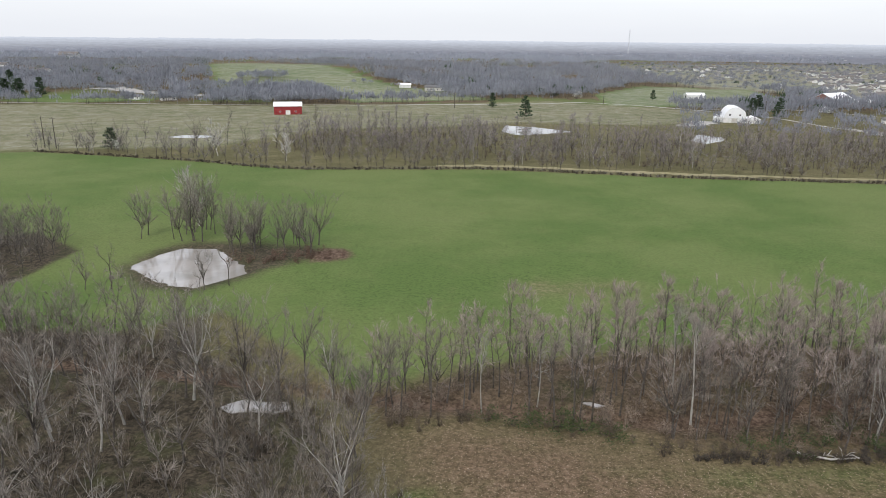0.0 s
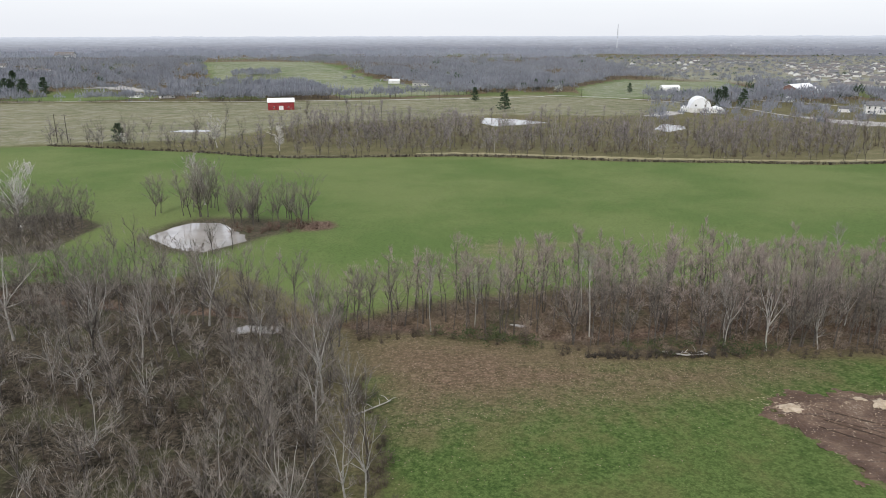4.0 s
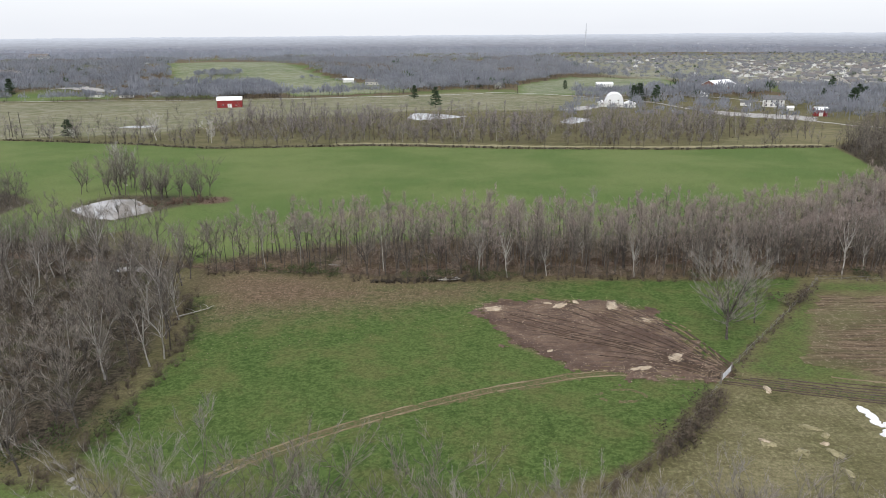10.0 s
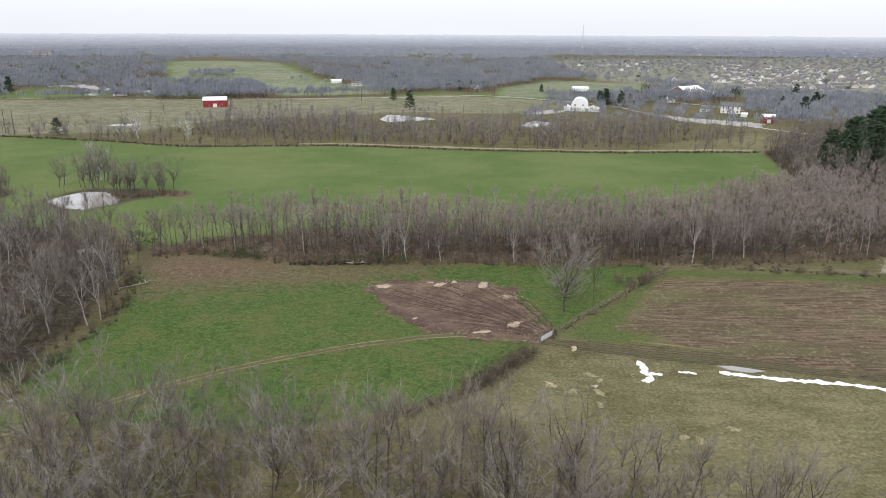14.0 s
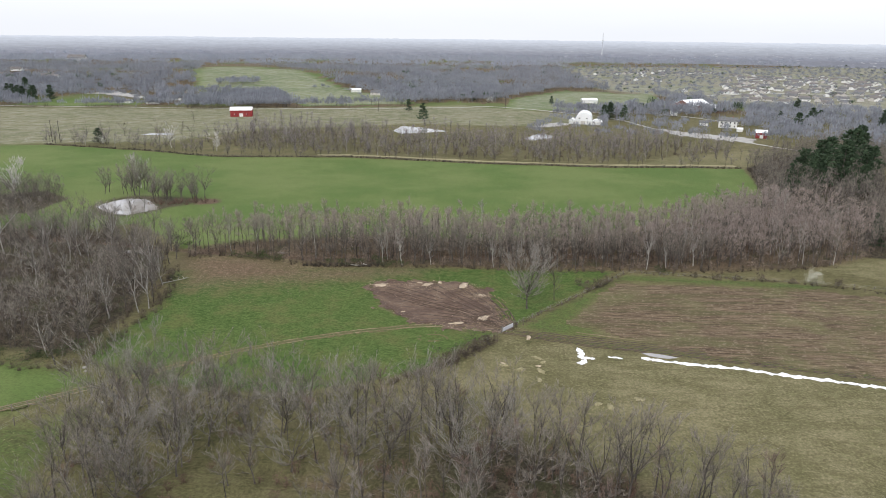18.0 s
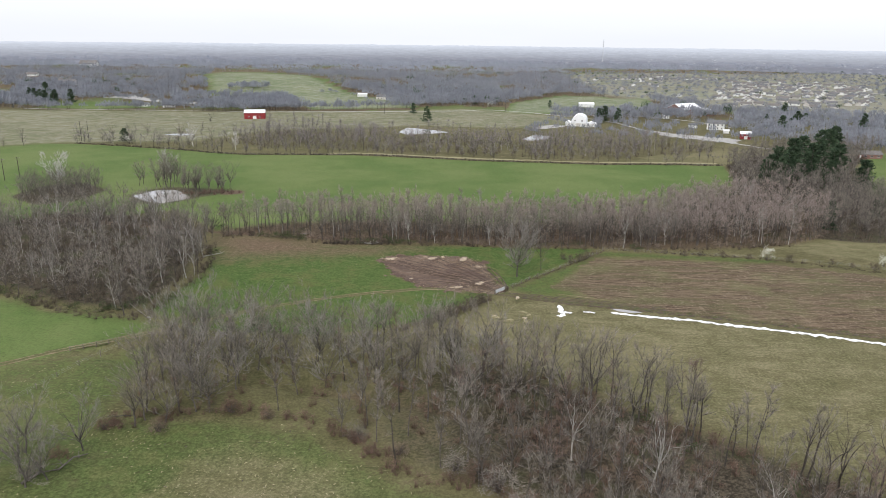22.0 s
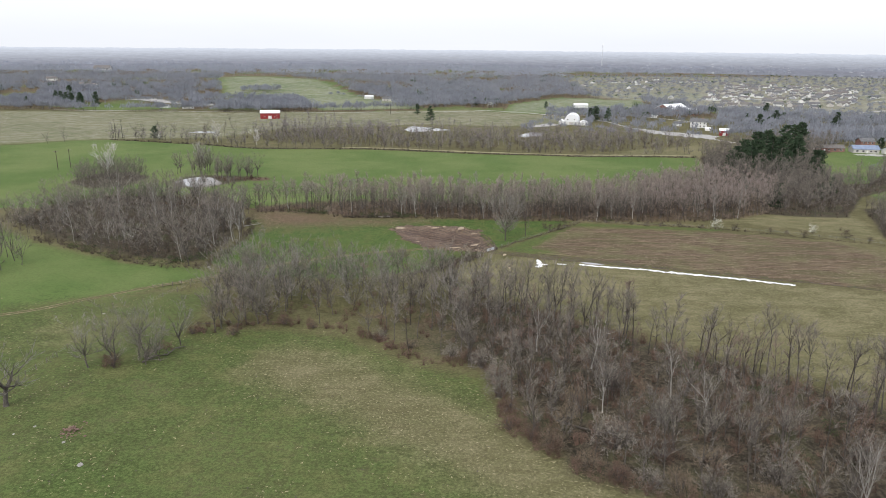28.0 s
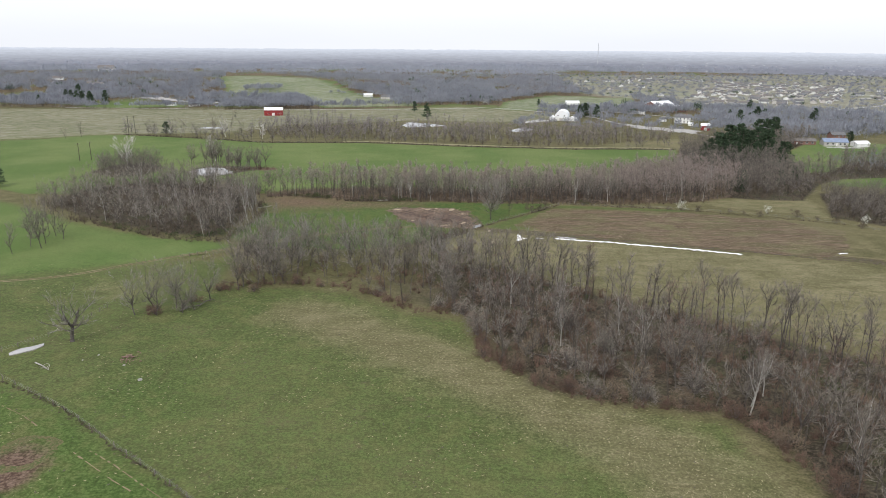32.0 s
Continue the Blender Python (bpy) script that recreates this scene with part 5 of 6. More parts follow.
# hedgerow and yard trees
plant([(-229, 268), (-212, 285), (-190, 256), (-205, 246), (-178, 262), (-194, 366), (-172, 245), (-150, 246), (-276, 218), (-268, 226), (-222, 240), (-166, 270), (-140, 352)],
      [5, 6, 7, 8, 9, 0], 650, "trees of the far hedgerows", 0.75, 1.1)
plant([(167, 237), (172, 232), (176, 226), (180, 236), (185, 228), (150, 240), (141, 236), (120, 260), (130, 275), (146, 268), (134, 300), (150, 290), (165, 280)],
      [5, 6, 7, 8, 13, 14], 651, "trees of the far hedgerows", 0.8, 1.1)
plant([(-123, -56), (-126, -62), (-119, -72), (-125, -79), (-121, -66), (-128, -52), (-130, -60), (-124, -70), (-133, -48), (-118, -60)], [5, 6, 8, 9, 0], 652, "trees at the west field corner", 0.9, 1.25)


def strew(name, pts, shapes, seed, mat, label, lo, hi, category):
    return wood(name, np.array(pts), shapes, seed, [mat] * 4, label, lo, hi, category)


yard = [p for q, g, s in (([(60, 330), (140, 300), (215, 300), (290, 330), (300, 470), (200, 560), (120, 500), (90, 430)], 17, 71),
                          ([(235, 300), (300, 290), (430, 330), (480, 480), (320, 560), (260, 470)], 8.5, 72), ([(-70, 556), (50, 572), (70, 700), (60, 1000), (-60, 1000), (-80, 720)], 8.5, 73),
                          ([(-560, 480), (-420, 470), (-240, 476), (-260, 560), (-400, 640), (-560, 640)], 12, 74), ([(260, 250), (340, 270), (420, 330), (300, 330)], 8, 75))
        for p in scatter(q, g, s, 0.5, [GRAVEL_BED, WEST_CLEARING, [(190, 420), (262, 420), (300, 540), (200, 560)]])]
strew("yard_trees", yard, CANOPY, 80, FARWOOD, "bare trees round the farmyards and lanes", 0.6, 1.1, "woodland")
# pines
PINES = [(168, 140), (174, 150), (181, 146), (187, 156), (193, 166), (199, 154), (206, 150), (211, 155), (178, 138), (190, 140), (202, 178), (212, 185), (222, 200), (234, 214), (228, 192),
         (208, 124), (214, 132), (156, 46), (163, 60), (196, 132), (184, 166), (246, 228), (250, 240), (186, 70), (196, 78)]
proto = None
for k, (x, y) in enumerate(PINES):
    x, h = x + 9, 0.62 if k in (17, 18, 23, 24) else r.uniform(1.0, 1.5)
    if k < 3:
        proto = [lone(pine_shape(950 + k, 13.5 + k, 5.4), x, y, BARK, PINE, "dark green pine with drooping boughs", k, h, "pine_tree", "tree", "pines of the east wood")] + (proto or [])
    else:
        put(proto[k % 3], x, y, r.uniform(0, 6.28), h)
for x, y in ((291, 429), (278, 365), (318, 428), (340, 509), (300, 400), (309, 415), (330, 440), (-425, 514), (-410, 505), (-440, 530), (-455, 545), (-435, 550), (-470, 560), (-487, 620), (-500, 640), (-472, 507), (-400, 520), (-205, 34),
             (145, 425), (139, 420), (28, 585), (-32, 470), (-14, 398), (-212, 250), (155, 415), (110, 560), (318, 245), (350, 380), (362, 400)):
    tagged(put(proto[(int(x) + int(y)) % 3], x, y, r.uniform(0, 6.28), r.uniform(0.8, 1.15) if x < -360 else r.uniform(0.6, 1.1)), "dark evergreen standing by itself", "tree", "evergreens round the farms")
# domed shrubs along the pasture edge of the near wood
shrub = [lone(dome_shape(990, 3.9, 3.0), 43.3, -158.6, BARK, TANBRUSH, "domed shrub of fine tan twigs by the pasture", 0, 1.3, "shrub", "shrub", "domed shrubs along the wood's edge"),
         lone(dome_shape(991, 3.2, 2.6), 36, -152.9, BARK, REDBRUSH, "domed shrub of reddish-brown twigs by the pasture", 0, 1.0, "shrub", "shrub", "domed shrubs along the wood's edge"),
         lone(dome_shape(992, 4.2, 3.2, 480), 58.8, -169.6, BARK, TWIG, "domed shrub of pale grey tangled limbs", 0, 1.0, "shrub", "shrub", "domed shrubs along the wood's edge")]
for k, (x, y, s_) in enumerate(((48.8, -165, 0.9), (28.3, -122.9, 0.9), (31.1, -126.3, 1.0), (40, -155.2, 0.8), (24, -121, 0.7), (63, -171, 1.1), (69, -172, 0.9), (76, -174, 1.1), (85, -178, 0.9), (91, -188, 1.1), (54, -168, 0.8),
                                (35, -140, 1.0), (36, -146, 0.8), (34, -133, 0.9), (47, -150, 1.1), (55, -158, 1.2), (50, -142, 1.0), (62, -160, 1.1), (70, -163, 1.0), (44, -132, 0.9), (80, -168, 1.1), (94, -202, 1.0), (66, -148, 1.0),
                                (14, -117, 0.7), (6, -112, 0.6), (-12, -106, 0.5), (-20, -104, 0.7), (-31, -112, 0.7), (-52, -131, 0.7), (-46, -127, 0.6), (-41, -112, 0.6), (98, -160, 1.1), (84, -150, 1.0), (58, -135, 1.0))):
    put(shrub[(k * 7 + k // 3) % 3], x, y, k * 1.3, s_ * 1.25)
# bushes
bush_a, bush_b = leafy_shape(970, 3.0, 2.2, 320), leafy_shape(971, 2.2, 2.4, 260)
first = lone(bush_a, 62, 0, BARK, BRUSH, "round brown bush by the fence", 0, 1.0, "bush", "bush", "bushes by the fences", "leaves")
for x, y, s in ((59, -1.5, 0.9), (65, 3, 0.8), (57, 1.5, 0.6), (172, -4, 1.1), (184, -13, 0.9), (190, -22, 1.0), (157, -2, 0.8), (99, 9, 0.7), (112, 8, 0.8), (120, 7, 0.6), (133, 6, 0.8), (146, 3, 0.6), (151, 0, 0.5),
                (104, 8.5, 0.6), (93, 11, 0.6), (178, -9, 0.6), (-24, -104.5, 0.5), (30, -41, 0.9), (28, -43.5, 1.0), (26.5, -45, 0.9), (24, -48, 1.0), (21, -52, 1.1), (22.5, -50, 0.9), (18.5, -54, 0.9)):
    put(first, x, y, r.uniform(0, 6.28), s)
green = lone(leafy_shape(972, 2.2, 3.0, 380), -62, -50, BARK, EVERGREEN, "dark green bramble bush at the wood's edge", 0, 1.0, "bush", "bush", "evergreen bushes along the woods", "leaves")
for x, y, s in ((-66, -53, 1.1), (-58, -44, 0.9), (-72, -55, 1.0), (-80, -53, 0.8), (-95, -48, 1.0), (-105, -43, 0.9), (-112, -39, 0.8), (-46, 22, 0.9), (-43, 21.5, 1.0), (-39, 20.5, 0.9), (-52, 23, 0.7), (-36, 19, 0.8),
                (-2, 16, 0.9), (1, 16.5, 0.8), (5, 17, 0.7), (-14, 16, 0.8), (-18, 17, 0.7), (-9, 18, 0.8), (-4, 22, 0.7), (47, 15, 0.7), (84, 15, 0.8), (61, -101, 0.9), (66, -112, 0.8), (78, -124, 0.8),
                (90, -135, 0.9), (74, -140, 0.6), (97, -150, 0.8), (110, -165, 0.9), (-60, 0, 0.6), (-75, 40, 0.8), (-70, 34, 0.7)):
    put(green, x, y, r.uniform(0, 6.28), s)
bloom = lone(leafy_shape(973, 4.6, 2.4, 900, 0.085), 125.5, 5.5, BARK, BLOSSOM, "small pear tree in white blossom", 0, 1.0, "blossoming_tree", "tree", "trees in blossom", "crown")
for x, y, s in ((162, 2, 0.8), (193, -17, 0.9), (-207, 246, 1.2), (45, 560, 1.6)):
    put(bloom, x, y, r.uniform(0, 6.28), s)


def along(line, gap, spread, seed):
    rr = random.Random(seed)
    return [(x + rr.gauss(0, spread), y + rr.gauss(0, spread)) for x, y in smooth_line(line, gap) if rr.random() < 0.85]


HEDGE = [(-243, 243), (-177, 227), (-116, 208.5), (-48, 213), (26, 201.5), (99, 195.5), (175, 199)]
DENSE = [brush_shape(330 + k, 1.9, 1.5, 24, 0.09).arrays() for k in range(4)]
strew("hedge", along(HEDGE, 0.45, 0.7, 91), DENSE, 91, DARKBARK, "dark scrubby hedge along the far pasture fence", 0.15, 0.7, "hedge")
edges = along([(-132, -30), (-116, -38), (-87, -53), (-60, -58), (-57, -20), (-63, 4)], 1.1, 0.8, 93) + along([(-65, 20), (-56, 22.5), (-46, 22), (-34, 18.5), (-25, 15), (-10, 15), (18, 15.5), (44, 14), (102, 17), (140, 24)], 1.1, 0.8, 94)
strew("bramble_edge", edges, BRUSHES, 95, BRUSH, "tangled brown brambles along the wood's edge", 0.5, 1.15, "undergrowth")
edges = along([(-42, -108), (-23, -104), (-2, -108), (16, -123), (33, -128), (38, -155), (59, -172), (84, -177), (92, -195)], 0.9, 1.0, 96)
strew("bramble_edge", edges, BRUSHES, 97, REDBRUSH, "tangled reddish brambles along the pasture", 0.5, 1.25, "undergrowth")
strew("brush_heap", along([(-26, 14.3), (-16, 14.6), (-8, 14.8), (-1, 15.8)], 0.45, 0.5, 102), DENSE, 102, DARKBARK, "dark brush heaped along the wood's foot", 0.3, 0.75, "undergrowth")
strew("bramble_edge", along([(31, -38), (24, -48), (17, -55), (8, -62)], 0.6, 0.7, 98), BRUSHES, 98, BRUSH, "brown brush along the meadow fence", 0.5, 1.0, "undergrowth")
strew("bramble_edge", along([(-108, 92), (-98, 92), (-88, 96), (-84, 98)], 0.5, 2.5, 99), BRUSHES, 99, REDBRUSH, "dead brush heaped by the pond", 0.5, 1.1, "undergrowth")
strew("bramble_edge", [(x + r.gauss(0, 1.2), y + r.gauss(0, 1.2)) for x, y in ((-39, -110), (-45, -121), (-54, -129), (-31, -108), (6, -112), (10, -117)) for _ in range(9)], BRUSHES, 101, REDBRUSH,
      "reddish brush round the old trees", 0.5, 1.0, "undergrowth")
strew("scrub", scatter([(255, 150), (300, 170), (310, 140), (265, 118)], 5.0, 103), ROUND, 104, FARWOOD, "grey scrub on the lawn slope", 0.45, 0.7, "undergrowth")
rows = np.array(along(offset(HEDGE, 3.0)[:60], 9.0, 2.5, 108) + along(offset(HEDGE, 9.0), 14.0, 4.0, 109))
wood("hedgerow_trees", rows, ROUND, 110, BELT_MATS, "bare trees along the far hedge and lane", 0.6, 1.15, pale=0.05)
GRASS = [brush_shape(350 + k, 0.45, 0.5, 16, 0.02).arrays() for k in range(4)]
strew("weeds", along([(-68, -171), (-47, -183), (-31, -195), (-12, -209), (10, -226)], 0.35, 0.35, 105), GRASS, 105, BRUSH, "dry weeds along the wire fence", 0.6, 1.2, "grass")
strew("weeds", along([(72, 12), (50, -14), (36, -30)], 0.3, 0.5, 106), GRASS, 106, BRUSH, "dry weeds along the meadow fence", 0.6, 1.3, "grass")
strew("weeds", along([(76, 14), (127, 6), (186, -16)], 0.4, 0.6, 107), GRASS, 107, BRUSH, "dry weeds along the hedge row", 0.6, 1.4, "grass")


# ---- fences and gate ----
def fence(line, gap, label, height=1.25, wires=3):
    root = new("fence")
    pts = smooth_line(line, gap)
    bm = bmesh.new()
    box(bm, -0.07, -0.07, -0.3, 0.07, 0.07, height, 0.015)
    base = bpy.data.meshes.new("post")
    bm.to_mesh(base)
    bm.free()
    base.materials.append(POSTWOOD)
    for x, y in pts:
        p = new("post", base)
        p.parent = root
        p.matrix_basis = pose(x, y, float(relief(x, y)), r.uniform(-5, 5), r.uniform(-5, 5), r.uniform(0, 90)) @ Matrix.Diagonal((1, 1, r.uniform(0.85, 1.12), 1))
    for k in range(wires):
        s = Shape(1)
        s.tube([Vector((x, y, float(relief(x, y)) + height * (0.35 + 0.27 * k))) for x, y in pts], [0.012] * len(pts), 3, 0)
        part("wire", s.mesh("wire", 0, WIRE), WIRE, root)
    return tagged(root, label, "fence")


fence([(72, 12), (50, -14), (36.4, -29.6)], 4.0, "weathered post and wire fence along the meadow")
fence([(33, -34.5), (24, -46.5), (17, -54.5), (8, -62)], 4.0, "weathered post and wire fence in the brush")
fence([(72, 13), (99, 10), (127, 6.5), (157, -1), (186, -16), (196, -28)], 5.0, "weathered post and wire fence by the stubble field")
fence([(-72, -168), (-47, -183), (-31, -195), (-12, -209), (10, -226)], 4.5, "low wire fence across the lower pasture")
fence([(-79, -160), (-73, -151), (-69, -140), (-67, -127)], 3.2, "old leaning fence posts by the ditch")
fence([(-46, -66), (-56, -76), (-63, -97), (-66, -112), (-68, -127)], 4.5, "post and wire fence beside the farm track")
fence([(-47, -65), (-57, -72.5), (-66, -79)], 2.6, "short post fence by the track bend")
fence([(-177, 226), (-116, 207), (-48, 211.8), (26, 200.2), (99, 194.2), (175, 197.5)], 7.0, "long post and wire fence of the far pasture", 1.4)


def farm_gate(x, y, turn, width=4.2):
    root = new("farm_gate")

    def bar(name, a, b, rad):
        s = Shape(2)
        s.tube([Vector(a), Vector(b)], [rad, rad], 6, 0)
        part(name, s.mesh(name, 0, GALV), GALV, root)

    for k in range(6):
        bar("rail", (0, 0, 0.25 + k * 0.19), (width, 0, 0.25 + k * 0.19), 0.035)
    for u in (0.02, width / 3, width * 2 / 3, width - 0.02):
        bar("stile", (u, 0, 0.22), (u, 0, 1.24), 0.04)
    part("panel", box(bmesh.new(), 0.1, 0.04, 0.28, width - 0.1, 0.05, 1.18), GALV, root, "pale sheet of mesh on the gate")
    for u in (-0.25, width + 0.25):
        part("gate_post", box(bmesh.new(), u - 0.12, -0.12, -0.3, u + 0.12, 0.12, 1.75, 0.02), POSTWOOD, root)
    root.matrix_basis = pose(x, y, float(relief(x, y)), 0, 0, turn)
    return tagged(root, "galvanised tube farm gate hung on wooden posts", "gate")


farm_gate(33.4, -33.6, 50)

# ---- white plastic ----
def crumpled(name, line, width, seed, label, height=0.22):
    """A strip of crumpled sheet lying on the grass."""
    pts = smooth_line(line, 0.35)
    n, cross = len(pts), 9
    rr = np.random.RandomState(seed)
    V, T = [], []
    steps = np.arange(n) * 1.0
    wid = width * np.clip(0.62 + 0.55 * lumps(steps * 9.0, steps * 0.0 + seed, seed) + rr.uniform(-0.14, 0.14, n), 0.22, 1.2)
    shift = 0.5 * lumps(steps * 6.0, steps * 0.0 + 7, seed + 4)
    for k, (x, y) in enumerate(pts):
        x1, y1 = pts[min(k + 1, n - 1)]
        x0, y0 = pts[max(k - 1, 0)]
        l = math.hypot(x1 - x0, y1 - y0) or 1
        nx, ny = -(y1 - y0) / l, (x1 - x0) / l
        w = wid[k] * (0.5 if k in (0, n - 1) else 1)
        x, y = x + nx * shift[k], y + ny * shift[k]
        for c in range(cross):
            u = c / (cross - 1) - 0.5
            px_, py_ = x + nx * u * w + rr.uniform(-0.06, 0.06), y + ny * u * w + rr.uniform(-0.06, 0.06)
            z = 0.02 + (0 if c in (0, cross - 1) else height * (0.45 + 0.55 * math.cos(u * 3.0)) * rr.uniform(0.25, 1.0))
            V.append((px_, py_, float(relief(px_, py_)) + z))
    for k in range(n - 1):
        for c in range(cross - 1):
            a = k * cross + c
            T += [(a, a + cross, a + cross + 1), (a, a + cross + 1, a + 1)]
    return tagged(new(name, tri_mesh(name, V, T, [PLASTIC])), label, "plastic sheet")


crumpled("plastic_sheet", [(64, -46), (70, -47.8), (87, -51.2), (109, -56.5), (128, -62)], 2.0, 3, "long crumpled white plastic sheet on the grass")
crumpled("plastic_sheet", [(50.3, -41.6), (50.7, -44), (50.5, -46), (51.2, -48), (49.6, -50)], 2.0, 5, "crumpled heap of white plastic on the grass", 0.35)
crumpled("plastic_sheet", [(51, -46.8), (52.6, -46.6), (53.3, -47.4)], 2.2, 6, "folded end of white plastic on the grass", 0.3)
crumpled("plastic_sheet", [(56.6, -45.8), (58, -46.2), (59.6, -46.9)], 0.9, 7, "torn scrap of white plastic on the grass")
crumpled("plastic_sheet", [(162.4, -59.8), (164.3, -58.9), (166.0, -58.8)], 0.9, 8, "torn scrap of white plastic at the field end")
water("puddle", [(64.6, -43.4), (68, -43.8), (72.5, -45.6), (70, -46.2), (66, -45.0)], "pale puddle in the wheel ruts", z=0.13)
water("puddle", [(-76.5, -159.5), (-74.6, -155.2), (-71.2, -152.9), (-68.6, -149.8), (-67.6, -151.4), (-68.6, -155.4), (-71.8, -158.8), (-75.0, -161.4)], "ditch of grey water by the old fence", z=float(relief(-71, -154)) + 0.2, grow=0.62)


# ---- hay, stones and dead wood ----
def mound(name, x, y, rx, ry, h, material, label, category, seed, turn=0.0):
    rr = random.Random(seed)
    rings, segs = 6, 18
    V, T = [(0, 0, h)], []
    for i in range(1, rings + 1):
        for j in range(segs):
            a, f = 6.2832 * j / segs, i / rings * rr.uniform(0.66, 1.3)
            V.append((math.cos(a) * rx * f, math.sin(a) * ry * f, h * (1 - (i / rings) ** 2) * rr.uniform(0.55, 1.25) - (0.1 if i == rings else 0)))
    for j in range(segs):
        k = (j + 1) % segs
        T.append((0, 1 + j, 1 + k))
        for i in range(rings - 1):
            a, b = 1 + i * segs, 1 + (i + 1) * segs
            T += [(a + j, b + j, b + k), (a + j, b + k, a + k)]
    ob = new(name, tri_mesh(name, V, T, [material]))
    ob.matrix_basis = pose(x, y, float(relief(x, y)) + 0.08, 0, 0, turn)
    return tagged(ob, label, category, "old hay spots" if name == "hay_spot" else "")


for k, (x, y, a, b) in enumerate(((-0.2, -2, 2.6, 1.8), (13.4, -0.8, 3.0, 1.9), (23.6, -1.6, 3.6, 1.6), (28.5, -8.8, 1.7, 1.1), (11.0, 0.6, 1.5, 1.0), (22.0, -29, 2.6, 1.2), (29, -25, 3.4, 1.6), (16.8, 1.2, 1.4, 0.8),
                                  (32.7, -50.5, 1.0, 0.6), (40.6, -51.2, 0.9, 0.5), (8, -22, 1.3, 0.8), (39.5, -36.2, 1.6, 0.7))):
    mound("hay_spot", x, y, a * r.uniform(0.6, 0.9), b * r.uniform(0.6, 0.9), 0.16, HAY, "trampled pale hay in the mud and grass", "hay", 30 + k, k * 40)
for k, (x, y) in enumerate(((33.1, -51.2), (41.8, -49.1), (40.1, -57.7), (40.5, -47.1), (36.6, -53.1), (32.4, -51.1), (40.8, -53.4), (59.3, -65), (50.7, -67.5), (52.9, -68.5))):
    mound("hay_spot", x, y, r.uniform(0.8, 1.5), r.uniform(0.5, 0.9), 0.06, STRAW, "flattened tan patch of old hay in the pasture", "hay", 70 + k, k * 50)
ribbon("hay_ring", [(16.6 + 3.6 * math.cos(a), -38 + 2.0 * math.sin(a)) for a in np.linspace(0, 6.4, 14)], 0.9, WORN, "ring of bare soil where a feeder stood", "bare ground", 0.08, 41, gaps=0.2)
for k, (x0, y0, x1, y1) in enumerate(((2, -4, 36, -32), (1, -7, 33, -31), (12, -2, 35.5, -31), (14, -2.5, 36, -30.5), (22, -3, 36, -31), (10, -16, 34, -32), (16, -24, 34, -32.5), (26, -6, 37, -29), (20, -28, 34, -33), (6, -13, 33, -31.5))):
    mx, my = (x0 + x1) / 2 + r.uniform(-2, 2), (y0 + y1) / 2 + r.uniform(1, 3)
    for du in (0, 1.7):
        ribbon("rut", [(x0 + du, y0 + du), (mx + du, my + du * 0.7), (x1 + du * 0.3, y1 + du * 0.3)], 0.42, DARKRUT, "wheel rut pressed into the mud", "rut", 0.24, 50 + k, gaps=0.1)


for k in range(6):
    u = k / 5
    ribbon("rut", [(16 + 12 * u, -3 - 1.5 * u), (25 + 9.5 * u, -10 - 2 * u), (33 + 3.2 * u, -22 - 1.5 * u), (35 + 0.6 * u, -31)], 0.24, RUT, "dried ridge of soil beside a rut", "rut", 0.2, 150 + k, gaps=0.45)
for k in range(4):
    ribbon("rut", [(10 + 3 * k, -29 + 1.1 * k), (20 + 2 * k, -30 + 0.9 * k), (34, -32.0 + 0.3 * k)], 0.22, RUT, "dried ridge of soil beside a rut", "rut", 0.2, 170 + k, gaps=0.5)


def boulder(x, y, s, label, seed, material=STONE):
    rr = random.Random(seed)
    bm = bmesh.new()
    bmesh.ops.create_icosphere(bm, subdivisions=2, radius=s)
    for v in bm.verts:
        v.co *= rr.uniform(0.78, 1.12)
        v.co.z *= 0.45
    ob = part("rock", bm, material, None)
    ob.matrix_basis = pose(x, y, float(relief(x, y)) + s * 0.15, 0, 0, seed * 37)
    return tagged(ob, label, "rock", "rocks in the pasture")


for k, (x, y, s) in enumerate(((-38.2, -169.2, 0.55), (-53.7, -157.2, 0.3), (-45.1, -162.4, 0.35), (-57, -58, 0.5), (-56, -59.5, 0.4), (-70, -100, 0.4), (-46, -72, 0.4), (-56, -160, 0.25))):
    boulder(x, y, s, "pale limestone rock lying in the grass", 3 + k)
bm = bmesh.new()
for k in range(70):
    x, y = -45.8 + r.gauss(0, 0.9), -158.4 + r.gauss(0, 1.2)
    size = r.uniform(0.08, 0.3)
    made = bmesh.ops.create_icosphere(bm, subdivisions=1, radius=size)["verts"]
    for v in made:
        v.co = Vector((v.co.x * r.uniform(0.7, 1.3), v.co.y * r.uniform(0.7, 1.3), v.co.z * 0.6))
    bmesh.ops.translate(bm, vec=(x, y, float(relief(x, y)) + 0.05 + 0.35 * max(0.0, 1 - math.hypot(x + 45.8, y + 158.4) / 2)), verts=made)
tagged(part("rubble_heap", bm, RUBBLE, None), "heap of reddish rubble and sticks in the pasture", "rubble", kind="stuff")


